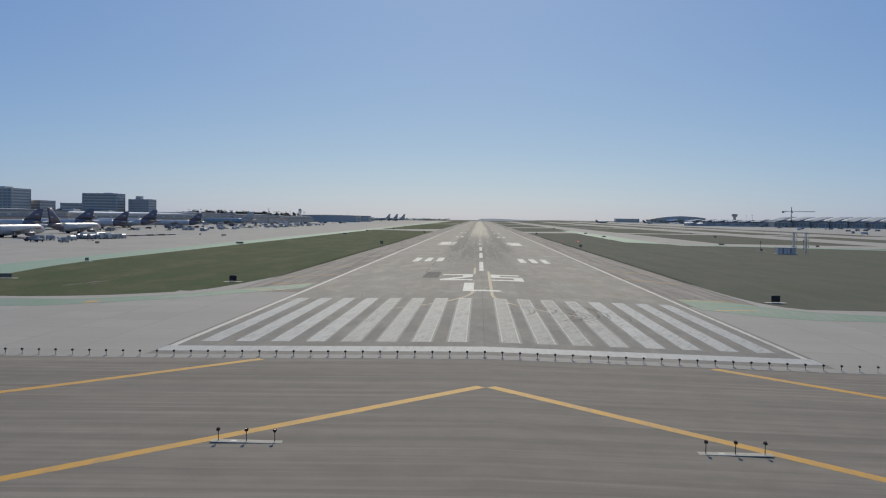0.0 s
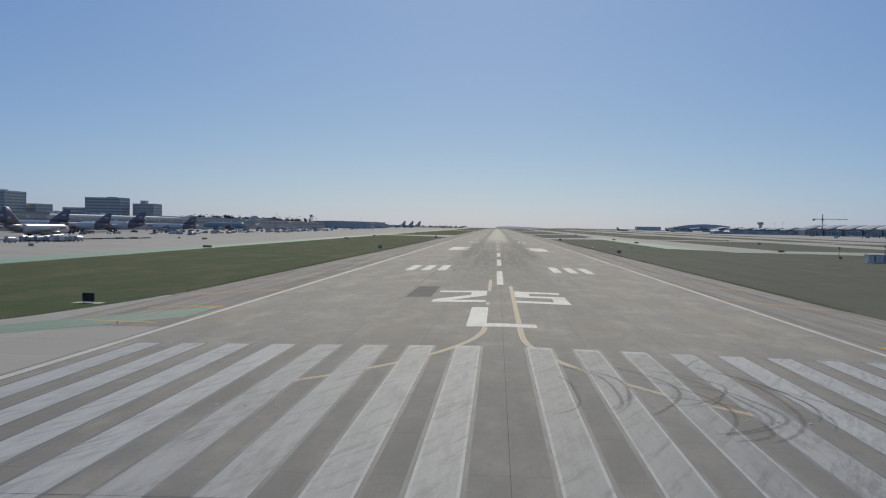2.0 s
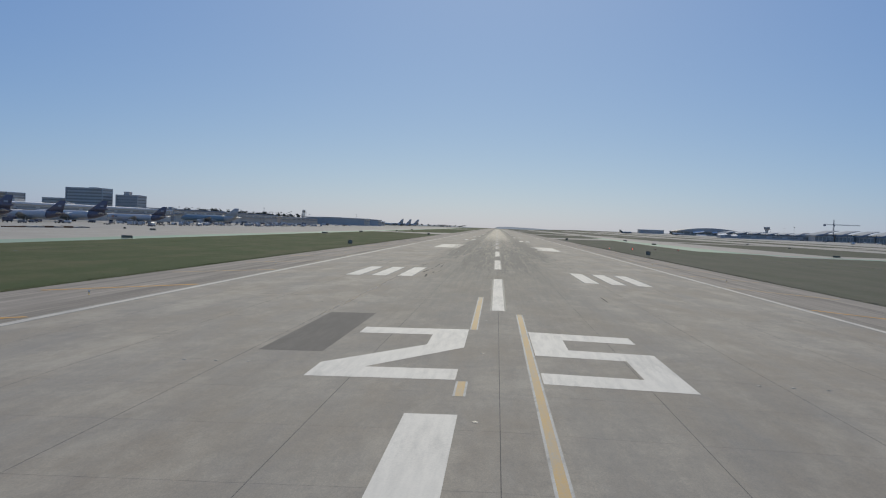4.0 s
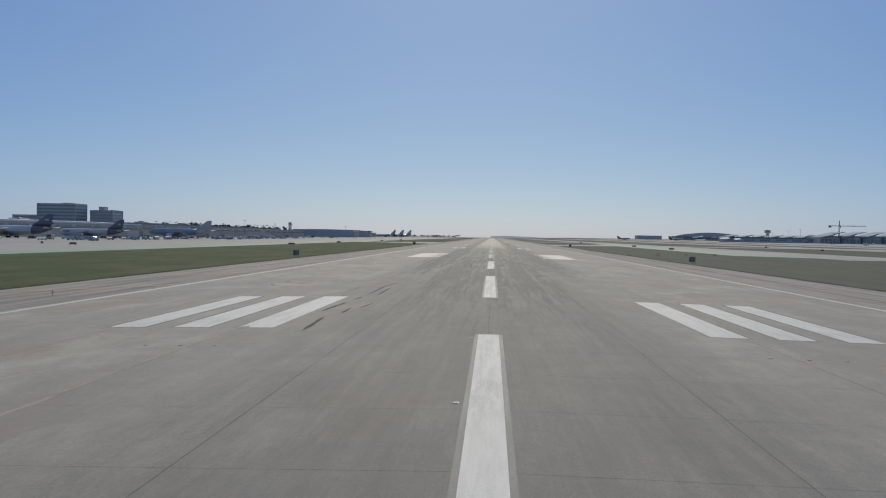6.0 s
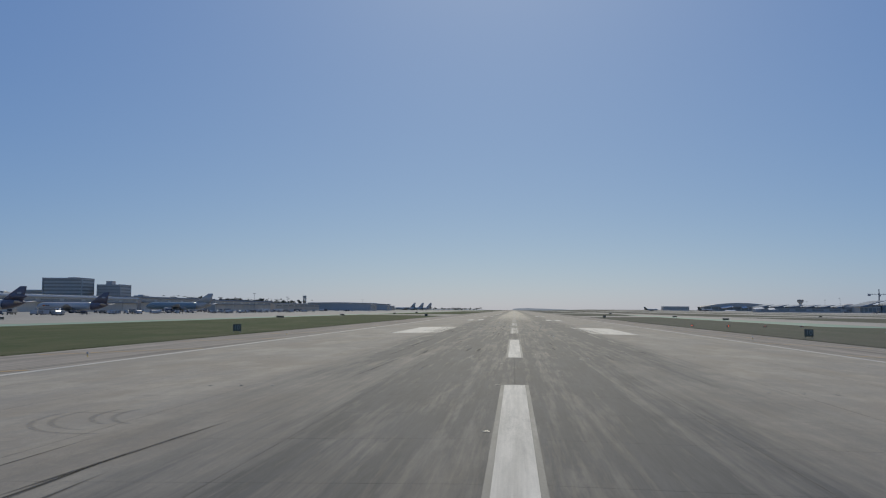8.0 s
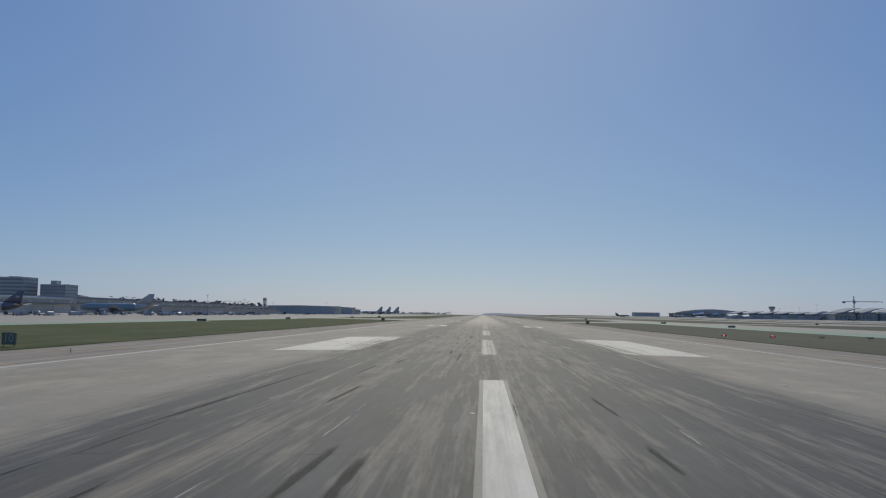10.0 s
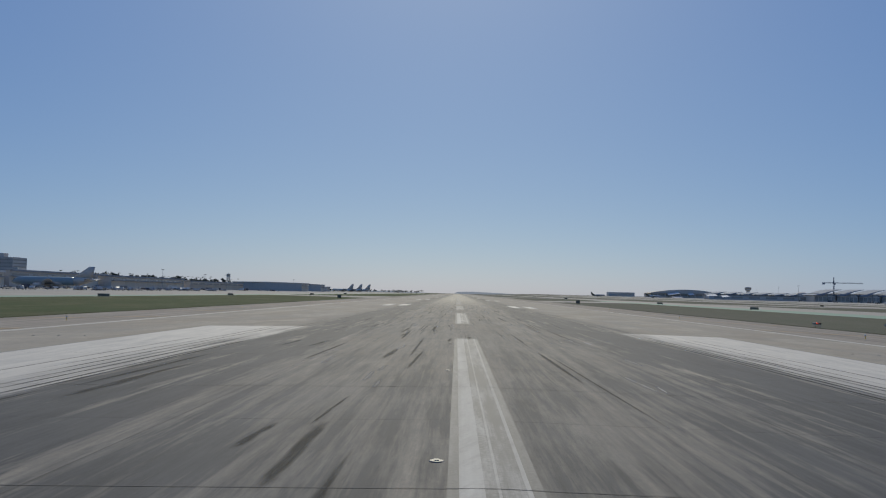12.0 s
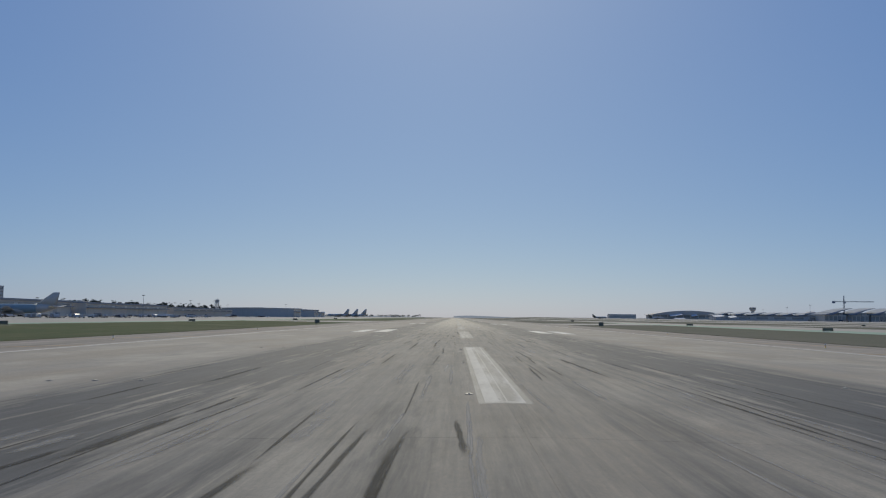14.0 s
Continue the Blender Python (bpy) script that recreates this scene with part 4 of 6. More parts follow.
for x in (-45.9, 46.1):
    s = sign(x, 317.0, 1.35, 1.15, 0, "black distance sign with white numeral 10", pad=False, lift=0.25)
    tagged(s, "black distance sign with white numerals 10 beside the runway")
    lettering("10", 1.05, SIGN_WHITE, s, pose(0, -0.146, 0.83, 90, 0, 0))
for x in (-45.9, 46.1):
    sign(x, 622, 1.5, 1.25, 0, "black distance-remaining sign on the grass", pad=False, lift=0.25)
sign(-47.2, 82.5, 1.35, 1.0, 0, "dark back of a sign on a pale concrete footing", DARK_METAL)
sign(46.6, 60.2, 1.35, 1.0, 0, "dark back of a sign on a pale concrete footing", DARK_METAL)
for x, y, w, turn in ((-90.5, 80.5, 2.6, 20), (-102.5, 140, 0.9, 0), (-104.2, 287, 3.2, 0), (-156, 263, 1.7, 0), (-151, 418, 2.6, 0), (-169, 430, 1.0, 0), (-95.5, 521, 3.2, 0), (-97, 655, 2.4, 0), (-92, 830, 2.4, 0),
                      (131, 391, 2.8, 0), (179, 383, 1.6, 0), (125.5, 309, 1.0, 0), (92, 560, 2.6, 0), (96, 700, 2.6, 0), (-100, 1050, 2.6, 0), (100, 1080, 2.6, 0), (190, 620, 2.0, 0), (215, 800, 2.0, 0)):
    sign(x, y, w, 0.75, turn)
mk = sign(-103.4, 218, 0.5, 0.02, 0, "flat pale concrete pad in the grass", PAD_CONCRETE, 2, 0.01)
tagged(mk, "flat pale concrete pad at the grass edge", "concrete pad")


# ---- glide path lights north of the runway ----
def papi(x, y, lit):
    t = thing("approach_slope_light", "boxy approach slope light unit on legs, glowing red" if lit else "boxy approach slope light unit on legs, dim", "signal light", "approach slope lights", pose(x, y, land(x, y)) @ Matrix.Scale(0.66, 4))
    body = part("housing", boxed(-0.65, 0.65, 0.3, 0.6, 0.45, 0.85, bevel=0.03), TRIM_GREY, t)
    part("hood", boxed(-0.65, 0.65, -0.6, 0.31, 0.81, 0.85), TRIM_GREY, body)
    part("tray", boxed(-0.65, 0.65, -0.6, 0.31, 0.45, 0.49), TRIM_GREY, body)
    for dx in (-0.63, -0.3, 0.3, 0.63):
        part("baffle", boxed(dx - 0.02, dx + 0.02, -0.6, 0.31, 0.49, 0.81), TRIM_GREY, body)
    for dx in (-0.5, 0.5):
        for dy in (-0.5, 0.5):
            part("leg", lathe(bmesh.new(), [(0.04, 0), (0.04, 0.46)], 8, pose(dx, dy, 0)), GALV, t)
    part("lamp", lathe(bmesh.new(), [(0.16, 0), (0.16, 0.02)], 12, pose(0, 0.3, 0.66, 90, 0, 0)), RED_LAMP if lit else DIM_LAMP, t, "round signal lens")
    return t


for i, x in enumerate((45.8, 55.0, 64.2, 73.4)):
    papi(x, 404, i < 2)


# ---- equipment shelter and masts in the north grass ----
def shelter(x, y):
    t = thing("equipment_shelter", "white and faded red equipment shelter in the dry grass", "shelter", "", pose(x, y, land(x, y)))
    part("body", boxed(-3.6, 3.6, -1.6, 1.6, 0.15, 2.6, bevel=0.05), WHITE_METAL, t)
    for i in range(5):
        part("orange_panel", boxed(-3.4 + 1.5 * i, -2.7 + 1.5 * i, -1.64, -1.6, 0.3, 2.45), ORANGE if i % 2 else FACADE_GREY, t)
    part("roof", boxed(-3.8, 3.8, -1.8, 1.8, 2.6, 2.75), ROOF_GREY, t)
    part("door", boxed(1.9, 2.8, -1.66, -1.6, 0.2, 2.2), FACADE_GREY, t)
    part("footing", boxed(-4.2, 4.2, -2.2, 2.2, 0.0, 0.15), PAD_CONCRETE, t)
    return t


shelter(124.5, 276)


def lattice_mast(name, x, y, height, half, label, bays, thick=0.06, material=GALV):
    t = thing(name, label, "mast", "", pose(x, y, land(x, y)))
    for sx in (-1, 1):
        for sy in (-1, 1):
            bm = bmesh.new()
            loft(bm, [[(sx * half + dx * thick, sy * half + dy * thick, 0) for dx, dy in ((-1, -1), (1, -1), (1, 1), (-1, 1))],
                      [(sx * half * 0.8 + dx * thick * 0.85, sy * half * 0.8 + dy * thick * 0.85, height) for dx, dy in ((-1, -1), (1, -1), (1, 1), (-1, 1))]])
            part("post", bm, material, t)
    bm = bmesh.new()
    for b in range(bays):
        z0, z1 = height * b / bays, height * (b + 1) / bays
        w = half * (1 - 0.2 * b / bays)
        for a, c in (((-w, -w), (w, -w)), ((w, -w), (w, w)), ((w, w), (-w, w)), ((-w, w), (-w, -w))):
            for p, q in (((*a, z0), (*c, z1)), ((*c, z0), (*a, z1)), ((*a, z1), (*c, z1))):
                d = Vector(q) - Vector(p)
                m = Matrix.Translation(p) @ d.to_track_quat("Z", "Y").to_matrix().to_4x4()
                lathe(bm, [(thick * 0.65, 0), (thick * 0.65, d.length)], 5, m)
    part("bracing", bm, material, t)
    return t


for x, y in ((129.5, 281), (134.5, 281)):
    m = lattice_mast("antenna_mast", x, y, 9.0, 0.24, "slim lattice antenna mast beside the shelter", 7, 0.06, WHITE_METAL)
    for z in (3.0, 5.8, 8.4):
        part("antenna_arm", boxed(-1.0, 1.0, -0.05, 0.05, z, z + 0.1), GALV, m)
        for dx in (-0.9, 0.9):
            part("antenna", boxed(dx - 0.12, dx + 0.12, -0.35, -0.05, z - 0.35, z + 0.45, bevel=0.03), WHITE_METAL, m)
for x, y in ((125, 309), (159, 349)):
    t = thing("marker_post", "thin dark post standing in the dry grass", "post", "", pose(x, y, land(x, y)))
    part("pole", lathe(bmesh.new(), [(0.08, 0), (0.05, 4.2)], 8), DARK_METAL, t)
    part("cap", boxed(-0.25, 0.25, -0.2, 0.2, 3.9, 4.4), DARK_METAL, t)


# ---- airliners ----
def airliner(tip, heading, length, livery, label, tri=False, z=None, tail_h=None):
    """heading: degrees of the nose from +y, counter-clockwise. tip: where the top of the fin stands, on the plan."""
    L, R = length, length * 0.052
    H = tail_h or length * 0.275
    fus_c, fin_c, belly = livery
    d = Vector((-math.sin(radians(heading)), math.cos(radians(heading))))
    cx, cy = tip[0] + d.x * 0.485 * L, tip[1] + d.y * 0.485 * L
    t = thing("airliner", label, "aeroplane", "parked airliners", pose(cx, cy, (land(cx, cy) + 0.05) if z is None else z, 0, 0, heading))
    zc = R + L * 0.035

    def ring(y, r, dz, n=20, squash=1.0):
        return [(r * math.cos(math.tau * i / n), y, zc + dz + r * squash * math.sin(math.tau * i / n)) for i in range(n)]

    nose = [(0.5, 0.02, -0.35), (0.494, 0.22, -0.32), (0.48, 0.46, -0.24), (0.455, 0.72, -0.13), (0.42, 0.92, -0.03), (0.38, 1.0, 0)]
    body = [(0.2, 1.0, 0), (0.0, 1.0, 0), (-0.2, 1.0, 0), (-0.27, 0.98, 0.02)]
    rear = [(-0.27, 0.98, 0.02), (-0.34, 0.88, 0.1), (-0.41, 0.66, 0.26), (-0.465, 0.38, 0.4), (-0.5, 0.12, 0.5)]
    fus = part("fuselage", loft(bmesh.new(), [ring(y * L, r * R, q * R) for y, r, q in nose + body]), fus_c, t, smooth=True)
    part("rear_fuselage", loft(bmesh.new(), [ring(y * L, r * R * 1.002, q * R) for y, r, q in rear]), fin_c, t, smooth=True)
    part("belly_fairing", loft(bmesh.new(), [[(x * 1.0, y, z2) for x, y, z2 in ring(yy * L, R * rr, -0.22 * R)] for yy, rr in ((0.16, 0.6), (0.12, 0.95), (-0.02, 1.0), (-0.12, 0.95), (-0.18, 0.55))]), belly, t, smooth=True)
    part("cockpit_window", loft(bmesh.new(), [[(x * 1.01, y, z2) for x, y, z2 in ring(yy * L, rr * R, q * R)][1:10] for yy, rr, q in ((0.483, 0.44, -0.2), (0.468, 0.62, -0.14))], False), DARK_GLASS, fus)
    # lifting surfaces: swept, tapered, thin aerofoils
    def surface(root, tip_p, croot, ctip, thick, vertical=False):
        bm = bmesh.new()
        loops = []
        for (px, py, pz), c in ((root, croot), (tuple(0.5 * a + 0.5 * b for a, b in zip(root, tip_p)), (croot + ctip) / 2), (tip_p, ctip)):
            prof = [(0.5, 0), (0.38, 0.5), (0.1, 0.75), (-0.3, 0.35), (-0.5, 0.03), (-0.3, -0.3), (0.1, -0.55), (0.38, -0.4)]
            loops.append([(px + (q * thick * c if vertical else 0), py + p * c, pz + (0 if vertical else q * thick * c)) for p, q in prof])
        return loft(bm, loops)

    for s in (-1, 1):
        part("wing", surface((s * R * 0.7, 0.06 * L, zc - 0.55 * R), (s * 0.47 * L, -0.17 * L, zc - 0.1 * R + 0.03 * L), 0.2 * L, 0.045 * L, 0.1), AIR_GREY, t, smooth=True)
        part("tailplane", surface((s * R * 0.3, -0.43 * L, zc + 0.35 * R), (s * 0.17 * L, -0.5 * L, zc + 0.55 * R + 0.01 * L), 0.1 * L, 0.04 * L, 0.09), AIR_WHITE, t, smooth=True)
        nac = lathe(bmesh.new(), [(0.2, -0.052), (0.5, -0.05), (0.75, -0.02), (1.0, 0.02), (1.0, 0.05), (0.88, 0.068), (0.8, 0.064), (0.75, 0.03)], 16,
                    Matrix.Translation((s * 0.165 * L, 0.085 * L, zc - 0.95 * R)) @ Matrix.Rotation(radians(-90), 4, "X") @ Matrix.Diagonal((0.026 * L, 0.026 * L, L, 1)))
        e = part("engine", nac, fin_c if not tri else AIR_WHITE, t, smooth=True)
        part("fan", lathe(bmesh.new(), [(0.024 * L * 0.78, 0), (0.004 * L, 0.004 * L)], 16, Matrix.Translation((s * 0.165 * L, 0.12 * L, zc - 0.95 * R)) @ Matrix.Rotation(radians(-90), 4, "X")), DARK_METAL, e)
        part("pylon", boxed(s * 0.165 * L - 0.2, s * 0.165 * L + 0.2, 0.02 * L, 0.1 * L, zc - 0.62 * R, zc - 0.25 * R), AIR_GREY, e)
        leg = part("main_gear", lathe(bmesh.new(), [(0.22, 0.6), (0.22, zc - 0.5 * R)], 8, pose(s * 0.085 * L, -0.03 * L, 0)), BARE_METAL, t)
        for dy in (-0.8, 0.8):
            part("wheel", lathe(bmesh.new(), [(0.35, -0.45), (0.62, -0.4), (0.65, 0), (0.62, 0.4), (0.35, 0.45)], 14, pose(s * 0.085 * L, -0.03 * L + dy, 0.65, 0, 90, 0)), TYRE, leg)
    part("fin", surface((0, -0.35 * L, zc + 0.65 * R), (0, -0.472 * L, H), 0.25 * L, 0.075 * L, 0.05, True), fin_c, t, smooth=True)
    # badge on the fin and title blocks on the fuselage, as plain shapes
    if fin_c is PURPLE:
        for s in (-1, 1):
            part("fin_badge", boxed(s * 0.012 * L - 0.02, s * 0.012 * L + 0.02, -0.46 * L, -0.415 * L, zc + 2.1 * R, zc + 2.5 * R), AIR_GREY, t)
            part("title_block", boxed(s * R * 0.985 - 0.03, s * R * 0.985 + 0.03, 0.29 * L, 0.345 * L, zc - 0.05 * R, zc + 0.38 * R), PURPLE, t)
            part("title_block", boxed(s * R * 0.985 - 0.03, s * R * 0.985 + 0.03, 0.35 * L, 0.385 * L, zc - 0.05 * R, zc + 0.38 * R), LIVERY_ORANGE, t)
    if tri:
        part("tail_engine", lathe(bmesh.new(), [(0.35, -0.09), (0.75, -0.05), (1.0, 0.0), (1.0, 0.06), (0.86, 0.075), (0.78, 0.05)], 16,
             Matrix.Translation((0, -0.42 * L, zc + 1.62 * R)) @ Matrix.Rotation(radians(-90), 4, "X") @ Matrix.Diagonal((0.027 * L, 0.027 * L, L, 1))), fin_c, t, smooth=True)
    strut = part("nose_gear", lathe(bmesh.new(), [(0.15, 0.4), (0.15, zc - 0.7 * R)], 8, pose(0, 0.41 * L, 0)), BARE_METAL, t)
    for s in (-1, 1):
        part("wheel", lathe(bmesh.new(), [(0.25, -0.18), (0.45, -0.15), (0.45, 0.15), (0.25, 0.18)], 12, pose(s * 0.35, 0.41 * L, 0.45, 0, 90, 0)), TYRE, strut)
    return t


CARGO = (AIR_WHITE, PURPLE, AIR_GREY)
row = [((-288, 470), 52, False), ((-280, 527), 56, True), ((-277, 581), 50, False), ((-277.5, 641), 56, True), ((-259, 703), 48, False)]
for tip, length, tri in row:
    airliner(tip, 90, length, CARGO, "white cargo jet with three engines and a purple tail" if tri else "white cargo jet with a deep purple tail on the apron", tri)
airliner((-247, 400), -13, 46, CARGO, "white cargo jet with purple tail, parked along the taxiway", tail_h=14.9)
airliner((-231, 301), -13, 46, CARGO, "white cargo jet with coloured title blocks beside apron carts", tail_h=14.9)
airliner((-265, 907), 90, 60, (SKY_BLUE, TAIL_GREY, AIR_WHITE), "sky-blue passenger jet with a grey-blue tail on the apron", tail_h=16.2)
for x in (-287, -263, -240):
    airliner((x, 2640), 90, 60, (AIR_WHITE, TAIL_GREY, AIR_GREY), "distant airliner with a dark tail on the far apron", tail_h=21.5)
airliner((640, 2500), -75, 48, (AIR_WHITE, TAIL_GREY, AIR_GREY), "white airliner parked before the terminal")
airliner((500, 2560), -80, 44, (AIR_WHITE, SIGN_BLACK, AIR_GREY), "white airliner taxiing near the far terminal")
airliner((730, 2300), -70, 46, (AIR_WHITE, TAIL_GREY, AIR_GREY), "white airliner with a dark tail at the terminal")
airliner((850, 2200), -70, 46, (AIR_WHITE, TAIL_GREY, AIR_GREY), "white airliner at a terminal gate")
airliner((362, 2600), -80, 40, (AIR_GREY, SIGN_BLACK, AIR_GREY), "small dark-tailed airliner far off on the taxiway", tail_h=11)


# ---- apron vehicles ----
TRUCK_WHITE = plain("truck_white_paint", (0.76, 0.73, 0.67), 0.4)
TRUCK_GREY = plain("truck_grey_paint", (0.3, 0.28, 0.25), 0.45)
TRUCK_BLUE = plain("truck_blue_paint", (0.1, 0.105, 0.125), 0.45)
TRUCK_TAN = plain("truck_brown_paint", (0.12, 0.09, 0.08), 0.5)
CRATE = plain("container_aluminium", (0.45, 0.46, 0.47), 0.4, 0.6)


def vehicle(x, y, turn, length, width, height, paint, label, cab=0.35, name="service_truck", category="truck", cargo=None):
    t = thing(name, label, category, "apron vehicles", pose(x, y, land(x, y) + 0.05, 0, 0, turn))
    h = height
    bm = bmesh.new()
    prof = [(0.5, 0.38), (0.5, 0.55), (0.5 - cab * 0.35, 0.58), (0.5 - cab * 0.6, 1.0 if cargo is None else 0.95), (0.5 - cab, 1.0 if cargo is None else 0.95), (0.5 - cab, 0.38)]
    loft(bm, [[(s * width / 2, p * length, q * h) for p, q in prof] for s in (-1, 1)])
    body = part("cab", bm, paint, t)
    part("windscreen", boxed(-width * 0.42, width * 0.42, (0.5 - cab * 0.48) * length - 0.05, (0.5 - cab * 0.38) * length, 0.62 * h, 0.9 * h), DARK_GLASS, body)
    part("load_body", boxed(-width / 2, width / 2, -0.5 * length, (0.49 - cab) * length, 0.34 * h, h if cargo is None else cargo * h, bevel=0.06), paint if cargo is None else GALV, t)
    part("chassis", boxed(-width * 0.42, width * 0.42, -0.48 * length, 0.46 * length, 0.22 * h, 0.36 * h), DARK_METAL, t)
    for py in (-0.32, 0.33):
        for s in (-1, 1):
            part("wheel", lathe(bmesh.new(), [(0.16, -0.13), (0.36, -0.12), (0.36, 0.12), (0.16, 0.13)], 12, pose(s * width * 0.44, py * length, 0.36, 0, 90, 0)), TYRE, t)
    return t


def dolly(x, y, turn, paint, label):
    t = thing("cargo_dolly", label, "cargo cart", "cargo dollies", pose(x, y, land(x, y) + 0.05, 0, 0, turn))
    part("deck", boxed(-1.3, 1.3, -1.7, 1.7, 0.45, 0.6), DARK_METAL, t)
    bm = bmesh.new()
    loft(bm, [[(px, s * 1.5, pz) for px, pz in ((-1.2, 0.62), (1.2, 0.62), (1.2, 1.9), (0.75, 2.3), (-1.2, 2.3))] for s in (-1, 1)])
    box_part = part("container", bm, paint, t)
    for s in (-1, 1):
        for px in (-1.18, -0.02, 1.14):
            part("edge_post", boxed(px, px + 0.07, s * 1.5 - 0.03, s * 1.5 + 0.03, 0.62, 1.95), DARK_METAL, box_part)
        part("curtain", boxed(-1.05, -0.1, s * 1.5 - 0.02, s * 1.5 + 0.02, 0.75, 1.85), TRUCK_GREY, box_part, "grey fabric curtain")
    for s in (-1, 1):
        for py in (-1.2, 1.2):
            part("wheel", lathe(bmesh.new(), [(0.1, -0.09), (0.24, -0.08), (0.24, 0.08), (0.1, 0.09)], 10, pose(s * 1.15, py, 0.24, 0, 90, 0)), TYRE, t)
    return t


def empty_dolly(x, y, turn):
    t = thing("cargo_dolly", "empty steel roller dolly on the apron", "cargo cart", "cargo dollies", pose(x, y, land(x, y) + 0.05, 0, 0, turn))
    part("deck", boxed(-1.3, 1.3, -1.7, 1.7, 0.45, 0.6), GALV, t)
    for s in (-1, 1):
        part("guide_rail", boxed(s * 1.25 - 0.05, s * 1.25 + 0.05, -1.7, 1.7, 0.6, 0.75), DARK_METAL, t)
        for py in (-1.2, 1.2):
            part("wheel", lathe(bmesh.new(), [(0.1, -0.09), (0.24, -0.08), (0.24, 0.08), (0.1, 0.09)], 10, pose(s * 1.15, py, 0.24, 0, 90, 0)), TYRE, t)
    part("tow_bar", boxed(-0.06, 0.06, 1.7, 2.8, 0.4, 0.48), DARK_METAL, t)
    return t


vr = random.Random(21)
d0 = dolly(-172, 268, 40, CRATE, "aluminium cargo container on a low dolly")
d1 = empty_dolly(-176, 300, 15)
rows = [(-197 + 3.1 * i + 1.6 * r, 316 + 0.95 * i + 5.2 * r) for r in range(4) for i in range(6)]
rows += [(-200 + 4.6 * i, 291 + 0.8 * i) for i in range(5)] + [(vr.uniform(-204, -186), vr.uniform(340, 372)) for i in range(8)]
for x, y in rows:
    if vr.random() < 0.12:
        continue
    x, y = x + vr.uniform(-0.5, 0.5), y + vr.uniform(-0.6, 0.6)
    copy_thing(d0 if vr.random() < 0.72 else d1, pose(x, y, land(x, y) + 0.05, 0, 0, vr.choice((-20, 70, 160)) + vr.uniform(-9, 9)))
vehicle(-186, 272, 60, 7.5, 2.6, 2.6, TRUCK_GREY, "grey container loader with a raised deck", 0.3, "loader", "loader", 0.6)
vehicle(-192, 279, 100, 6.0, 2.4, 2.0, TRUCK_BLUE, "dark blue baggage tractor beside the loader", 0.45, "loader", "loader", 0.45)
vehicle(-180, 281, 20, 4.9, 1.95, 1.7, TRUCK_WHITE, "white service van beside the cargo carts", 0.55, "service_van", "van")
for i in range(104):
    y = vr.uniform(440, 1450)
    x = (-246 - vr.random() * 30) if y < 560 else (-232 - vr.random() * (40 if y < 860 else 100))
    if any(abs(y - q) < 9 and x < -225 for q in (470, 527, 581, 641, 703, 907)):
        y += 14
    kind = vr.random()
    paint = vr.choice((TRUCK_WHITE, TRUCK_WHITE, TRUCK_WHITE, TRUCK_GREY, TRUCK_GREY, TRUCK_BLUE, TRUCK_BLUE, TRUCK_TAN))
    word = {TRUCK_WHITE: "white", TRUCK_GREY: "grey", TRUCK_BLUE: "dark blue", TRUCK_TAN: "dark brown"}[paint]
    if kind < 0.6:
        vehicle(x, y, vr.uniform(0, 360), 4.9, 1.95, 1.7, paint, word + " service van on the cargo apron", 0.55, "service_van", "van")
    elif kind < 0.8:
        vehicle(x, y, vr.uniform(0, 360), 7.5, 2.4, 2.9, paint, word + " box truck on the cargo apron", 0.26)
    else:
        vehicle(x, y, vr.uniform(0, 360), 6.0, 2.4, 1.9, paint, word + " flatbed loader on the apron", 0.3, "loader", "loader", 0.45)
for i in range(46):
    y = vr.uniform(900, 2500)
    x = vr.uniform(400, 470) + 0.16 * (y - 900) + vr.uniform(0, 180)
    paint = vr.choice((TRUCK_WHITE, TRUCK_GREY, TRUCK_BLUE, TRUCK_GREY))
    word = {TRUCK_WHITE: "white", TRUCK_GREY: "grey", TRUCK_BLUE: "dark blue"}[paint]
    vehicle(x, y, vr.uniform(0, 360), 8.0, 2.6, 3.3, paint, word + " service truck near the terminal", 0.3)
for i in range(70):
    y = vr.uniform(540, 1080)
    x = vr.uniform(-231, -204)
    copy_thing(d0 if vr.random() < 0.5 else d1, pose(x, y, land(x, y) + 0.05, 0, 0, vr.uniform(0, 360)))
# low dark service kerb with parked equipment beside the planes
t = thing("equipment_bank", "low brown bank of stored ramp equipment", "ramp equipment", "", pose(-187.5, 398, land(-187.5, 398) + 0.05, 0, 0, -13))
for i in range(9):
    part("equipment_box", boxed(-1.2, 1.2, -24 + 5.4 * i, -19.6 + 5.4 * i + 0.8 * vr.random(), 0, 0.4 + 0.4 * vr.random(), bevel=0.05), vr.choice((TRUCK_GREY, RUST_METAL, TRUCK_GREY)), t)


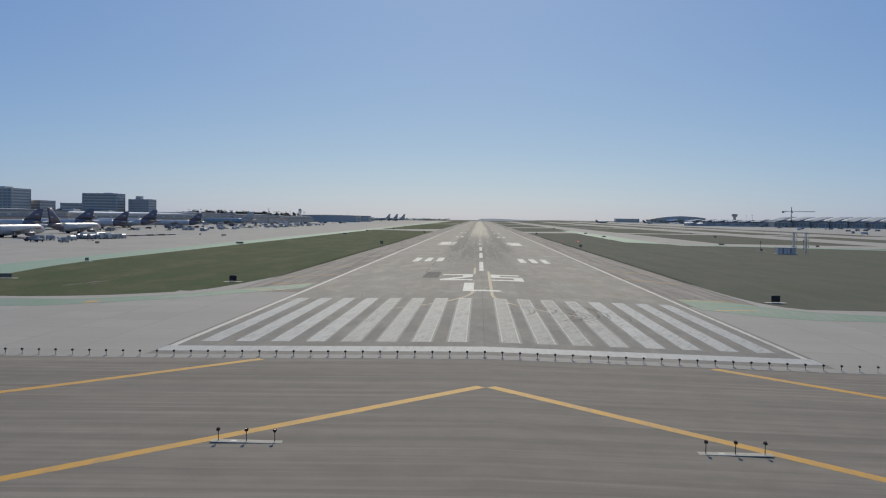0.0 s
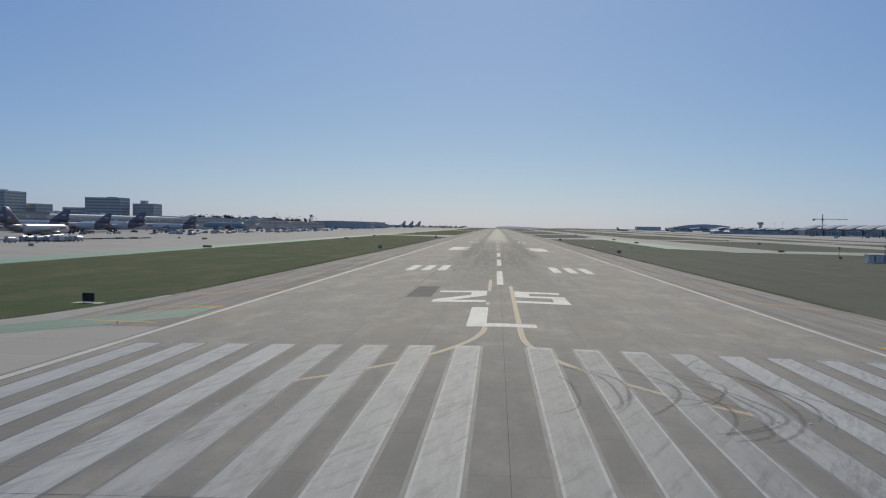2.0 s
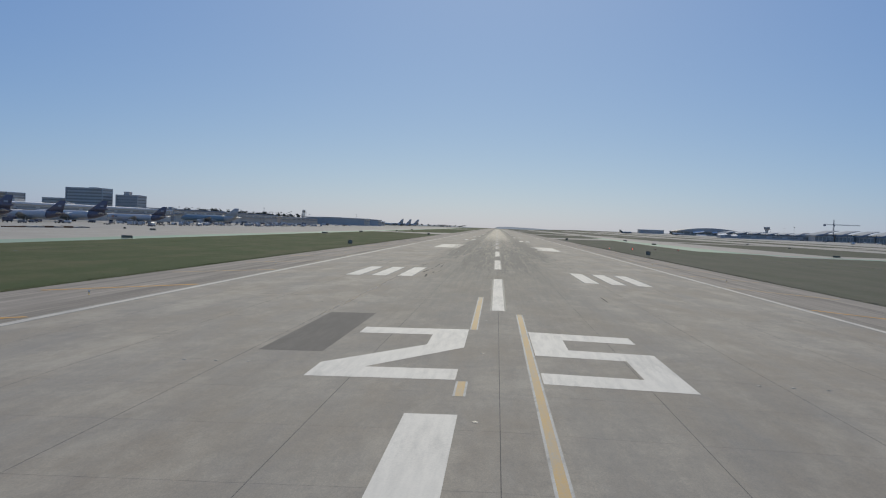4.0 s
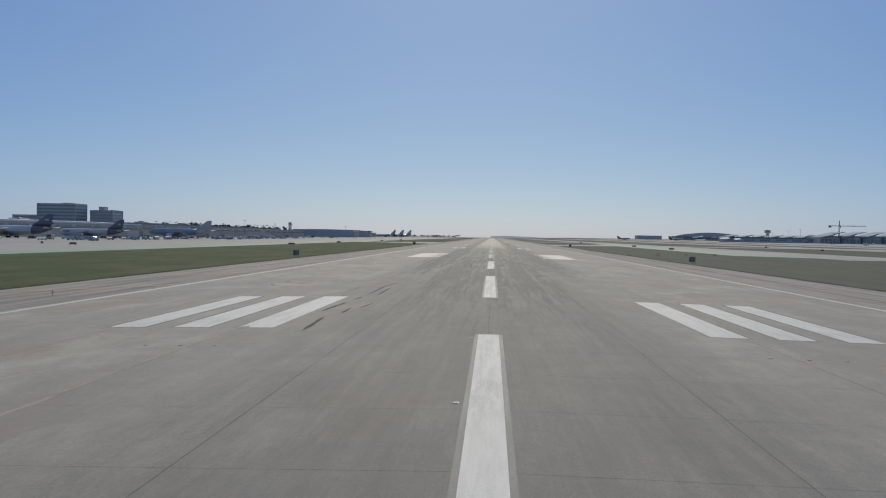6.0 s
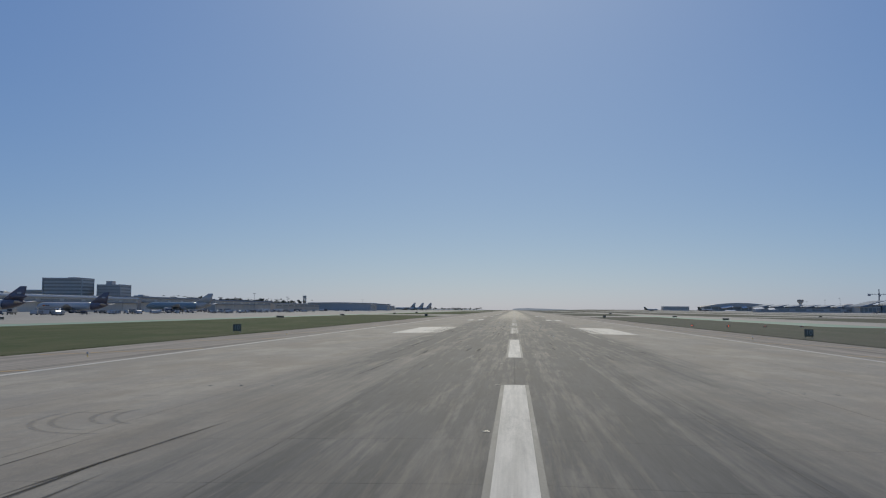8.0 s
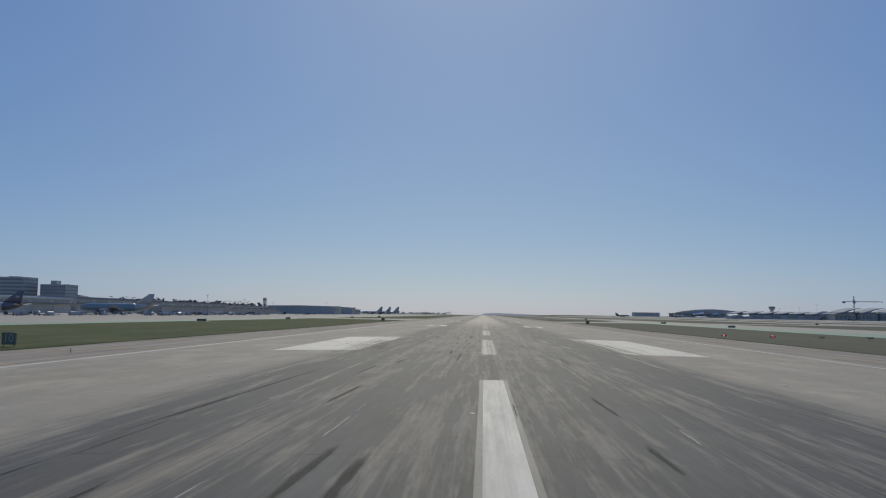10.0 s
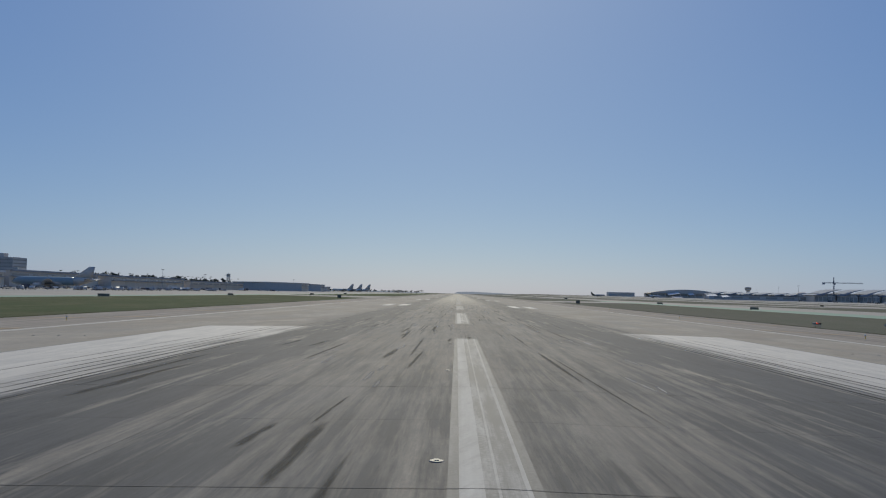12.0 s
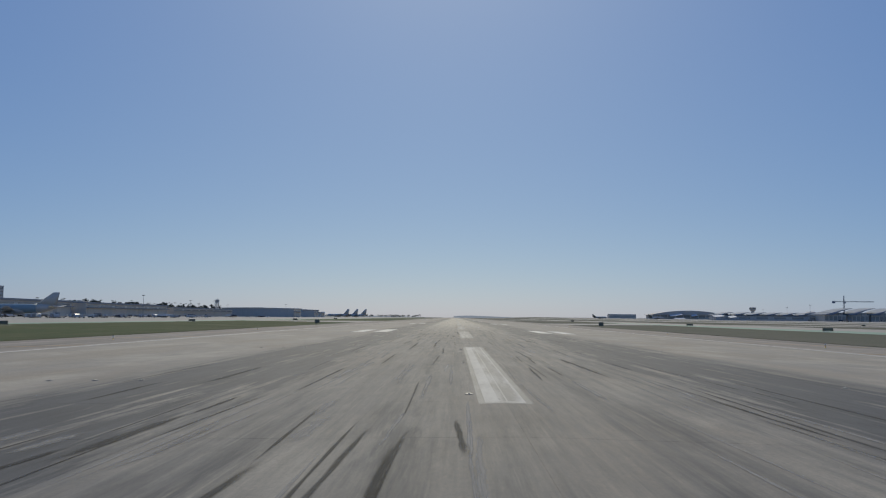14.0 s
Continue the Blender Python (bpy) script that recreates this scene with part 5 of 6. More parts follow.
# ---- buildings ----
def block(name, x0, x1, y0, y1, height, storeys, wall, label, band=0.5, piers=0, top=None, roof=ROOF_GREY, z=None):
    """An office block: storey bands of wall with recessed window strips on all sides, a roof and a parapet."""
    cx, cy = (x0 + x1) / 2, (y0 + y1) / 2
    t = thing(name, label, "building", "", pose(cx, cy, (land(cx, cy) - 0.5) if z is None else z))
    w, d = (x1 - x0) / 2, (y1 - y0) / 2
    part("core", boxed(-w + 0.5, w - 0.5, -d + 0.5, d - 0.5, 0, height - 0.3), WINDOW_BAND, t, "dark tinted glazing behind the bands")
    s = height / storeys
    for i in range(storeys + 1):
        z0 = 0 if i == 0 else i * s - s * (1 - band) * 0.5
        z1 = min(height, i * s + s * (1 - band) * 0.5) if i < storeys else height + 0.9
        if i == 0:
            z1 = s * 0.45
        part("spandrel", boxed(-w, w, -d, d, z0, z1), wall, t)
    for i in range(piers + 1 if piers else 0):
        px = -w + 2 * w * i / piers
        part("pier", boxed(px - 0.35, px + 0.35, -d - 0.12, -d + 0.6, 0, height + 0.5), wall, t)
    for sx in (-1, 1):
        for sy in (-1, 1):
            part("corner_pier", boxed(sx * w - 0.9, sx * w + 0.1 * sx + 0.9 * (sx < 0), sy * d - 0.9, sy * d + 0.9 * (sy < 0) + 0.1 * sy, 0, height + 0.95), wall, t)
    part("roof", boxed(-w + 0.4, w - 0.4, -d + 0.4, d - 0.4, height - 0.2, height + 0.4), roof, t)
    for px, py, pw, pd, ph in top or ():
        part("roof_plant", boxed(px - pw / 2, px + pw / 2, py - pd / 2, py + pd / 2, height, height + ph, bevel=0.1), wall, t)
    return t


block("office_tower", -760, -601, 992, 1039, 42, 11, FACADE_TAN, "large pale office tower with a close grid of windows", 0.5, 26, [(30, 5, 60, 20, 3.5), (-20, 0, 50, 22, 4.2)])
block("office_annex", -640, -591, 1045, 1085, 27.5, 7, FACADE_BLUE, "lower blue-grey office annex behind the tower", 0.6)
block("office_slab", -690, -630, 1375, 1411, 45.5, 9, FACADE_TAN, "wide office slab with pale bands and dark windows", 0.5, 0, [(8, 0, 14, 10, 2.2)])
block("office_cube", -617, -582, 1396, 1432, 36.5, 8, FACADE_BLUE, "blue-grey office cube with a rooftop plant tower", 0.35, 12, [(-6, 0, 9, 12, 6.5), (10, 4, 8, 10, 1.5)])
block("low_office", -734, -690, 1385, 1411, 28, 5, FACADE_GREY, "low grey office wing beside the slab", 0.4)
block("back_office", -900, -770, 1150, 1190, 24, 5, FACADE_GREY, "grey office range behind the cargo buildings", 0.45)


def hangar(name, x0, x1, y0, y1, height, wall, roof, label, bays, z=None, roof_h=1.6):
    cx, cy = (x0 + x1) / 2, (y0 + y1) / 2
    t = thing(name, label, "hangar", "cargo buildings", pose(cx, cy, (land(cx, cy)) if z is None else z))
    w, d = (x1 - x0) / 2, (y1 - y0) / 2
    part("wall", boxed(-w, w, -d, d, 0, height - 0.01), wall, t)
    bm = bmesh.new()
    loft(bm, [[(px * w, s * (d + 0.8), height + pz) for px, pz in ((-1.02, 0), (1.02, 0), (1.02, 0.7), (0, roof_h), (-1.02, 0.7))] for s in (-1, 1)])
    part("roof", bm, roof, t)
    for i in range(bays):
        y = -d + 2 * d * (i + 0.5) / bays
        part("hangar_door", boxed(w + 0.02, w + 0.2, y - d / bays * 0.78, y + d / bays * 0.78, 0, height * 0.62), vr.choice((HANGAR_WALL, FACADE_GREY, FACADE_PALE)), t)
        part("clerestory", boxed(w + 0.02, w + 0.12, y - d / bays * 0.8, y + d / bays * 0.8, height * 0.72, height * 0.84), WINDOW_BAND, t)
    part("fascia", boxed(w + 0.9, w + 1.3, -d, d, height - 0.5, height + 0.9), roof, t)
    part("canopy", boxed(w, w + 3.0, -d, d, height * 0.64, height * 0.69), ROOF_GREY, t)
    return t


hangar("cargo_hangar", -420, -345, 640, 935, 11.6, HANGAR_WALL, ROOF_WHITE, "long grey cargo hangar with a white roof", 9, None, 2.0)
hangar("cargo_hangar", -440, -350, 330, 632, 13.5, HANGAR_WALL, ROOF_GREY, "long blue-grey cargo building behind parked jets", 10)
hangar("cargo_shed", -420, -345, 943, 1105, 12.9, FACADE_BLUE, ROOF_GREY, "blue-grey cargo shed beyond the white-roofed hangar", 5)
hangar("cargo_shed", -400, -335, 1112, 1330, 12.0, FACADE_GREY, ROOF_GREY, "pale grey cargo shed with loading doors", 7)
hangar("cargo_shed", -380, -330, 1340, 1600, 10.0, FACADE_GREY, ROOF_GREY, "long low cargo shed", 8)
hangar("dark_hangar", -379, -262, 1722, 1790, 13.5, FACADE_BLUE, FACADE_PALE, "blue-grey hangar with a pale roof near the lattice tower", 3)
hangar("far_hangar", -312, -268, 1960, 2010, 13.0, FACADE_BLUE, ROOF_GREY, "far blue-grey hangar on the apron", 4)
hangar("far_hangar", -330, -285, 2150, 2200, 10.0, FACADE_GREY, ROOF_WHITE, "far grey hangar with a white roof", 2)
for x, y, h in ((-380, 700, 3), (-390, 800, 2.4), (-375, 1010, 2.2), (-370, 1180, 2.0)):
    t = thing("roof_unit", "grey rooftop ventilation unit", "roof unit", "", pose(x, y, land(x, y) + (12.3 if y < 930 else 13.3 if y < 1100 else 12.4)))
    part("body", boxed(-5, 5, -7, 7, 0, h, bevel=0.1), FACADE_GREY, t)
    part("hood", boxed(-2, 2, -3, 3, h, h + 0.8, bevel=0.1), GALV, t)


# lattice tower with a cabin
tw = lattice_mast("lattice_tower", -371, 1666, 21, 2.5, "white lattice observation tower with a small cabin on top", 6, 0.27, WHITE_METAL)
part("cabin", boxed(-2.5, 2.5, -2.5, 2.5, 21.3, 25.6, bevel=0.2), FACADE_GREY, tw)
part("cabin_window", boxed(-2.56, 2.56, -2.56, 2.56, 22.9, 24.4), WINDOW_BAND, tw)
part("cabin_deck", boxed(-2.9, 2.9, -2.9, 2.9, 20.9, 21.3), WHITE_METAL, tw)
part("cabin_roof", boxed(-2.8, 2.8, -2.8, 2.8, 25.6, 26.0), WHITE_METAL, tw)
part("aerial", lathe(bmesh.new(), [(0.12, 26.0), (0.05, 28.6)], 6), GALV, tw)
part("mid_deck", boxed(-2.6, 2.6, -2.6, 2.6, 14.0, 14.4), WHITE_METAL, tw)


def light_mast(x, y, h):
    t = thing("floodlight_mast", "tall thin apron floodlight mast", "light mast", "floodlight masts", pose(x, y, land(x, y)))
    part("pole", lathe(bmesh.new(), [(0.3, 0), (0.13, h)], 8), GALV, t)
    part("crossbar", boxed(-1.6, 1.6, -0.12, 0.12, h - 0.25, h), GALV, t)
    for dx in (-1.3, -0.45, 0.45, 1.3):
        part("floodlight", boxed(dx - 0.22, dx + 0.22, -0.3, 0.3, h, h + 0.4), DARK_METAL, t)
    return t


for x, y, h in ((-330, 1240, 22), (-336, 1420, 20), (-330, 1505, 21), (-300, 1850, 22), (560, 1700, 26), (640, 2000, 26), (720, 2350, 26)):
    light_mast(x, y, h)


# ---- the terminals north of the field ----
def wave_terminal(x0, x1, y, depth, base_h, peak, label, bays=8):
    """A long terminal hall under a roof that swells to a peak."""
    cx = (x0 + x1) / 2
    t = thing("terminal_hall", label, "terminal", "", pose(cx, y, land(cx, y) - 0.3))
    w = (x1 - x0) / 2
    part("hall", boxed(-w, w, 0, depth, 0, base_h), FACADE_GREY, t)
    for i in range(bays):
        a = -w + 2 * w * (i + 0.08) / bays
        part("glazing", boxed(a, a + 2 * w * 0.84 / bays, -0.15, 0.1, base_h * 0.35, base_h * 0.9), WINDOW_BAND, t)
    bm = bmesh.new()
    loops = []
    for i in range(15):
        u = -1 + 2 * i / 14
        top = base_h + (peak - base_h) * max(0.0, math.cos(u * 1.35 - 0.25)) ** 0.8
        loops.append([(u * w * 1.05, -6, base_h - 0.5), (u * w * 1.05, depth + 6, base_h - 0.5), (u * w * 1.05, depth + 6, top - 1), (u * w * 1.05, -6, top)])
    part("roof", loft(bm, loops), ROOF_BLUE, t)
    # white blades added at the hall's front to imitate bright gleams
    for x0, x1, z0, z1 in ((-0.46, -0.08, 11.5, 16.8), (0.23, 0.4, 12.5, 14.8)):
        bm = bmesh.new()
        loft(bm, [[(px * w, -26, pz - 2.6), (px * w, -6.5, pz + 1.6), (px * w, -6.5, pz + 1.2), (px * w, -26, pz - 3.0)] for px, pz in ((x0, z0), (x1, z1))])
        part("gleam_blade", bm, ROOF_WHITE, t, "white sloping blade added to imitate a gleam")
        for px, pz in ((x0, z0), (x1, z1)):
            part("gleam_post", boxed(px * w - 0.4, px * w + 0.4, -25, -24.2, 0, pz - 2.2), GALV, t)
    return t


wave_terminal(612, 800, 3000, 90, 14, 27.0, "far terminal hall under a swelling blue-grey roof")


def saw_terminal(x, y, w, depth, base_h, peak, label):
    """A terminal bay under one slanting roof blade."""
    t = thing("terminal_bay", label, "terminal", "terminal bays", pose(x, y, land(x, y) - 0.3))
    part("hall", boxed(-w / 2, w / 2, 0, depth, 0, base_h), FACADE_GREY, t)
    for i in range(5):
        a = -w / 2 + w * (i + 0.1) / 5
        part("glazing", boxed(a, a + w * 0.8 / 5, -0.15, 0.1, base_h * 0.2, base_h * 0.8), WINDOW_BAND, t)
    bm = bmesh.new()
    prof = [(-0.55, base_h + 0.6), (-0.2, base_h + (peak - base_h) * 0.3), (0.25, base_h + (peak - base_h) * 0.72), (0.72, peak), (0.72, peak - 0.7), (0.25, base_h + (peak - base_h) * 0.72 - 1.6), (-0.2, base_h - 0.4), (-0.55, base_h - 0.2)]
    loft(bm, [[(px * w, yy, pz) for px, pz in prof] for yy in (-7, depth + 7)])
    part("roof", bm, ROOF_DARK, t)
    part("upper_hall", boxed(-0.3 * w, 0.42 * w, 4, depth - 4, base_h, base_h + (peak - base_h) * 0.32), FACADE_BLUE, t)
    for px in (-0.42, 0.1, 0.55):
        part("strut", boxed(px * w - 0.3, px * w + 0.3, -3.6, -3.0, 0, base_h + (peak - base_h) * max(0.05, 0.45 * (px + 0.5))), GALV, t)
    return t


for i in range(7):
    saw_terminal(710 + 43 * i, 1950, 40, 55, 13, 25.5 + 0.5 * i, "terminal bay with a slanting wing-like roof")
for i in range(6):
    saw_terminal(527.5 + 31.6 * i, 2032, 24.5, 50, 11.0, 16.6, "far terminal bay with a slanting roof")
t = thing("terminal_dome", "round-topped terminal pavilion beside the slanting roofs", "terminal", "", pose(700, 2032, land(700, 2032)))
part("hall", lathe(bmesh.new(), [(13, 0), (13, 13)], 20), FACADE_GREY, t)
part("dome", lathe(bmesh.new(), [(13.5, 13), (12, 15.6), (8, 17.8), (4, 18.8), (0.4, 19)], 20), ROOF_BLUE, t, smooth=True)
t = thing("terminal_range", "low blue-grey terminal range along the apron", "terminal", "", pose(860, 1992, land(860, 1992)))
part("wall", boxed(-360, 340, 0, 36, 0, 8.6), FACADE_BLUE, t)
part("roof", boxed(-361, 341, -1, 37, 8.6, 9.4), ROOF_GREY, t)
for i in range(20):
    part("window_bay", boxed(-350 + 34 * i, -328 + 34 * i, -0.2, 0.1, 3, 7), WINDOW_BAND, t)


def gate_canopy(x, y, w, z0, z1, label):
    """A white sloping slab on four posts, added to imitate a bright gleam."""
    t = thing("gate_canopy", label, "canopy", "gate canopies", pose(x, y, land(x, y)))
    bm = bmesh.new()
    loft(bm, [[(px, -9, pz - 1.4), (px, 9, pz + 1.4), (px, 9, pz + 1.1), (px, -9, pz - 1.7)] for px, pz in ((-w / 2, z0), (w / 2, z1))])
    part("roof", bm, ROOF_WHITE, t)
    for px, pz in ((-w / 2 + 1, z0), (w / 2 - 1, z1)):
        for py in (-7, 7):
            part("post", boxed(px - 0.2, px + 0.2, py - 0.2, py + 0.2, 0, pz + 0.2 * py - 0.6), GALV, t)
    return t


gate_canopy(489, 1940, 19, 7.6, 9.2, "white sloping slab on posts imitating a gleam by the bays")
gate_canopy(515, 1940, 12, 6.2, 8.0, "small white slab on posts imitating a gleam by the bays")
gate_canopy(685, 2960, 33, 0.9 + 1.6, 3.2, "low white slab imitating a gleam before the far hall")
block("flat_terminal", 557, 652, 3433, 3470, 15.0, 3, FACADE_PALE, "pale flat-roofed building far beyond the taxiways", 0.4)

# control tower
t = thing("control_tower", "control tower with a flared cab above the terminals", "control tower", "", pose(834, 2749, land(834, 2749)))
part("shaft", lathe(bmesh.new(), [(5.5, 0), (4.5, 26)], 12), FACADE_GREY, t)
part("cab", lathe(bmesh.new(), [(5, 25), (9, 28.5), (9, 30)], 12), FACADE_BLUE, t)
part("cab_window", lathe(bmesh.new(), [(8.4, 30), (9.6, 33.5)], 12), WINDOW_BAND, t)
part("cab_roof", lathe(bmesh.new(), [(10, 33.5), (9, 35), (2, 36)], 12), ROOF_GREY, t)

# tower crane
t = thing("tower_crane", "slender tower crane above the terminal roofs", "crane", "", pose(738, 1975, land(738, 1975)))
CRANE = plain("crane_grey_paint", (0.16, 0.18, 0.22), 0.5)


def truss(bm, p, q, half, bays, thick):
    p, q = Vector(p), Vector(q)
    d = (q - p)
    m = Matrix.Translation(p) @ d.to_track_quat("Z", "Y").to_matrix().to_4x4()
    L = d.length
    for sx, sy in ((-1, -1), (1, -1), (1, 1), (-1, 1)):
        lathe(bm, [(thick, 0), (thick, L)], 4, m @ Matrix.Translation((sx * half, sy * half, 0)))
    for b in range(bays):
        a, c = L * b / bays, L * (b + 1) / bays
        s = 1 if b % 2 else -1
        for u, v in (((-s * half, -half, a), (s * half, -half, c)), ((-s * half, half, a), (s * half, half, c)), ((half, -s * half, a), (half, s * half, c)), ((-half, -s * half, a), (-half, s * half, c))):
            e = Vector(v) - Vector(u)
            lathe(bm, [(thick * 0.7, 0), (thick * 0.7, e.length)], 4, m @ Matrix.Translation(u) @ e.to_track_quat("Z", "Y").to_matrix().to_4x4())
    return bm


part("mast", truss(bmesh.new(), (0, 0, 0), (0, 0, 41), 0.9, 14, 0.22), CRANE, t)
part("jib", truss(bmesh.new(), (-22, 0, 38), (56, 0, 38), 0.7, 26, 0.2), CRANE, t)
part("apex", truss(bmesh.new(), (0, 0, 38), (0, 0, 49), 0.5, 4, 0.2), CRANE, t)
part("counterweight", boxed(-22, -17, -1.5, 1.5, 34.5, 38), CRANE, t)
part("cab", boxed(0.8, 3.2, -1.2, 1.2, 34.5, 37.4, bevel=0.2), CRANE, t)

# ---- trees on the rise behind the cargo sheds, the far hills ----
LEAF = grass_mat("dark_foliage", ((0.11, 0.12, 0.09), (0.1, 0.11, 0.085), (0.12, 0.125, 0.1)), (0.1, 0.108, 0.085), (0.13, 0.125, 0.1))
BARK = plain("tree_bark", (0.09, 0.075, 0.06), 0.9)


def clump(bm, c, r, rr, n=26):
    for _ in range(n):
        a, b = rr.uniform(0, math.tau), math.acos(rr.uniform(-1, 1))
        k = r * rr.uniform(0.45, 1.0)
        p = Vector((c[0] + k * math.sin(b) * math.cos(a), c[1] + k * math.sin(b) * math.sin(a), c[2] + k * 0.75 * math.cos(b)))
        s = r * rr.uniform(0.2, 0.42)
        q = Euler((rr.uniform(0, 3), rr.uniform(0, 3), rr.uniform(0, 3))).to_matrix()
        bm.faces.new([bm.verts.new(p + q @ Vector(v) * s) for v in ((-1, -0.6, 0.1), (0.8, -0.8, -0.1), (1, 0.7, 0.15), (-0.7, 0.9, -0.1))])


tr = random.Random(5)
leaf, wood = bmesh.new(), bmesh.new()
for i in range(230):
    y = tr.uniform(1300, 1800)
    x = -430 - 70 * tr.random() + 0.12 * (y - 1400)
    h = tr.uniform(13.5, 20.5)
    z0 = land(x, y)
    lathe(wood, [(0.3, z0), (0.16, z0 + h * 0.85)], 5, Matrix.Translation((x, y, 0)))
    if tr.random() < 0.3:
        for k in range(9):
            a = k * math.tau / 9
            tip = Vector((x + 2.4 * math.cos(a), y + 2.4 * math.sin(a), z0 + h - 0.8))
            mid = Vector((x + 1.3 * math.cos(a), y + 1.3 * math.sin(a), z0 + h + 0.5))
            sd = Vector((-math.sin(a), math.cos(a), 0)) * 0.35
            root = Vector((x, y, z0 + h * 0.97))
            r1, r2, m1, m2, tp = (leaf.verts.new(v) for v in (root + sd * 0.4, root - sd * 0.4, mid + sd, mid - sd, tip))
            leaf.faces.new((r1, r2, m2, m1))
            leaf.faces.new((m1, m2, tp))
    else:
        for _ in range(4):
            clump(leaf, (x + tr.uniform(-2.5, 2.5), y + tr.uniform(-2.5, 2.5), z0 + h * tr.uniform(0.55, 0.9)), tr.uniform(1.8, 3.4), tr, 20)
for i in range(46):
    y = tr.uniform(1180, 1330)
    x = -690 - 58 * tr.random()
    h = tr.uniform(13, 18.5)
    lathe(wood, [(0.32, land(x, y)), (0.16, land(x, y) + h * 0.8)], 5, Matrix.Translation((x, y, 0)))
    for _ in range(4):
        clump(leaf, (x + tr.uniform(-2.5, 2.5), y + tr.uniform(-2.5, 2.5), land(x, y) + h * tr.uniform(0.6, 0.95)), tr.uniform(1.6, 3.2), tr, 18)
for i in range(90):
    y = tr.uniform(3000, 3350)
    x = tr.uniform(-420, -110) if i < 60 else tr.uniform(-1000, -420)
    h = tr.uniform(5, 11.5)
    lathe(wood, [(0.32, land(x, y)), (0.16, land(x, y) + h * 0.8)], 5, Matrix.Translation((x, y, 0)))
    for _ in range(3):
        clump(leaf, (x + tr.uniform(-2.5, 2.5), y + tr.uniform(-2.5, 2.5), land(x, y) + h * tr.uniform(0.5, 0.95)), tr.uniform(1.4, 3.0), tr, 16)
woods = tagged(new("far_trees"), "dark mixed trees and palms along the airfield boundary", "trees", "", "stuff")
tagged(part("foliage", leaf, LEAF, woods), kind="stuff")
tagged(part("trunks", wood, BARK, woods), kind="stuff")

# distance haze is put into the scrub's colour as a pale blue-grey
HILL = grass_mat("haze_tinted_scrub", ((0.3, 0.345, 0.38), (0.28, 0.33, 0.365), (0.33, 0.365, 0.39)), (0.3, 0.335, 0.36), (0.34, 0.36, 0.38))


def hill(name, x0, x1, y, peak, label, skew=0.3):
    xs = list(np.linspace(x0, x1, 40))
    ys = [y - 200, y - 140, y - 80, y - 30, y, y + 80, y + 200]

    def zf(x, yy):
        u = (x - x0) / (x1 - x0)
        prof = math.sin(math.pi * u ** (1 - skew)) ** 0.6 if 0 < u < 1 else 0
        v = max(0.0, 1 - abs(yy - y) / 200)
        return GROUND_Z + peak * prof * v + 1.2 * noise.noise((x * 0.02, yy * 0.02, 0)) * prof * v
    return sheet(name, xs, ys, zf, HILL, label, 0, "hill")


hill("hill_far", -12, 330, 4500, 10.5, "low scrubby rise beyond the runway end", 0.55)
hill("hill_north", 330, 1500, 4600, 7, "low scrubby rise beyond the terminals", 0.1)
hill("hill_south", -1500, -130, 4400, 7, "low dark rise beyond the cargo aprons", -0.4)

# ---- grass tufts along the edges of the mown fields ----
tu = np.random.RandomState(3)


def tufts(name, xa, xb, ya, yb, count, h, material, label, skip=None):
    verts, faces = [], []
    for _ in range(count):
        u = tu.rand() ** 2.2
        x, y = xa + (xb - xa) * u, ya + (yb - ya) * tu.rand()
        if skip and skip(x, y):
            continue
        z = GROUND_Z + 0.07
        for _ in range(4):
            a, hh = tu.rand() * math.tau, h * (0.5 + tu.rand())
            w = 0.04 + 0.05 * tu.rand()
            bx, by = x + 0.25 * (tu.rand() - 0.5), y + 0.25 * (tu.rand() - 0.5)
            n = len(verts)
            verts += [(bx - w * math.cos(a), by - w * math.sin(a), z), (bx + w * math.cos(a), by + w * math.sin(a), z), (bx + 0.1 * math.sin(a), by - 0.1 * math.cos(a), z + hh)]
            faces.append((n, n + 1, n + 2))
    me = bpy.data.meshes.new(name)
    me.from_pydata(verts, [], faces)
    me.materials.append(material)
    return tagged(new(name, me), label, "grass", "", "stuff")


tufts("grass_tufts", -42.05, -43.6, 95, 520, 7000, 0.03, GRASS_LEFT, "uneven mown grass tufts along the runway shoulder")
tufts("grass_tufts_north", 42.05, 43.6, 95, 520, 6000, 0.03, GRASS_RIGHT, "dry grass tufts along the runway shoulder")

# ---- the runway slabs: the lanes that pass closest as single pieces, the others joined ----
LANE = 6.3
BAYS = ((0, 6.17), (20, 6.043), (48, 6.096), (75, 6.096))      # from this row on: the length of a slab


def row_length(r):
    return [length for first_row, length in BAYS if r >= first_row or first_row == 0][-1]


def row_start(r):
    return sum(row_length(q) for q in range(r)) if r >= 0 else r * row_length(0)


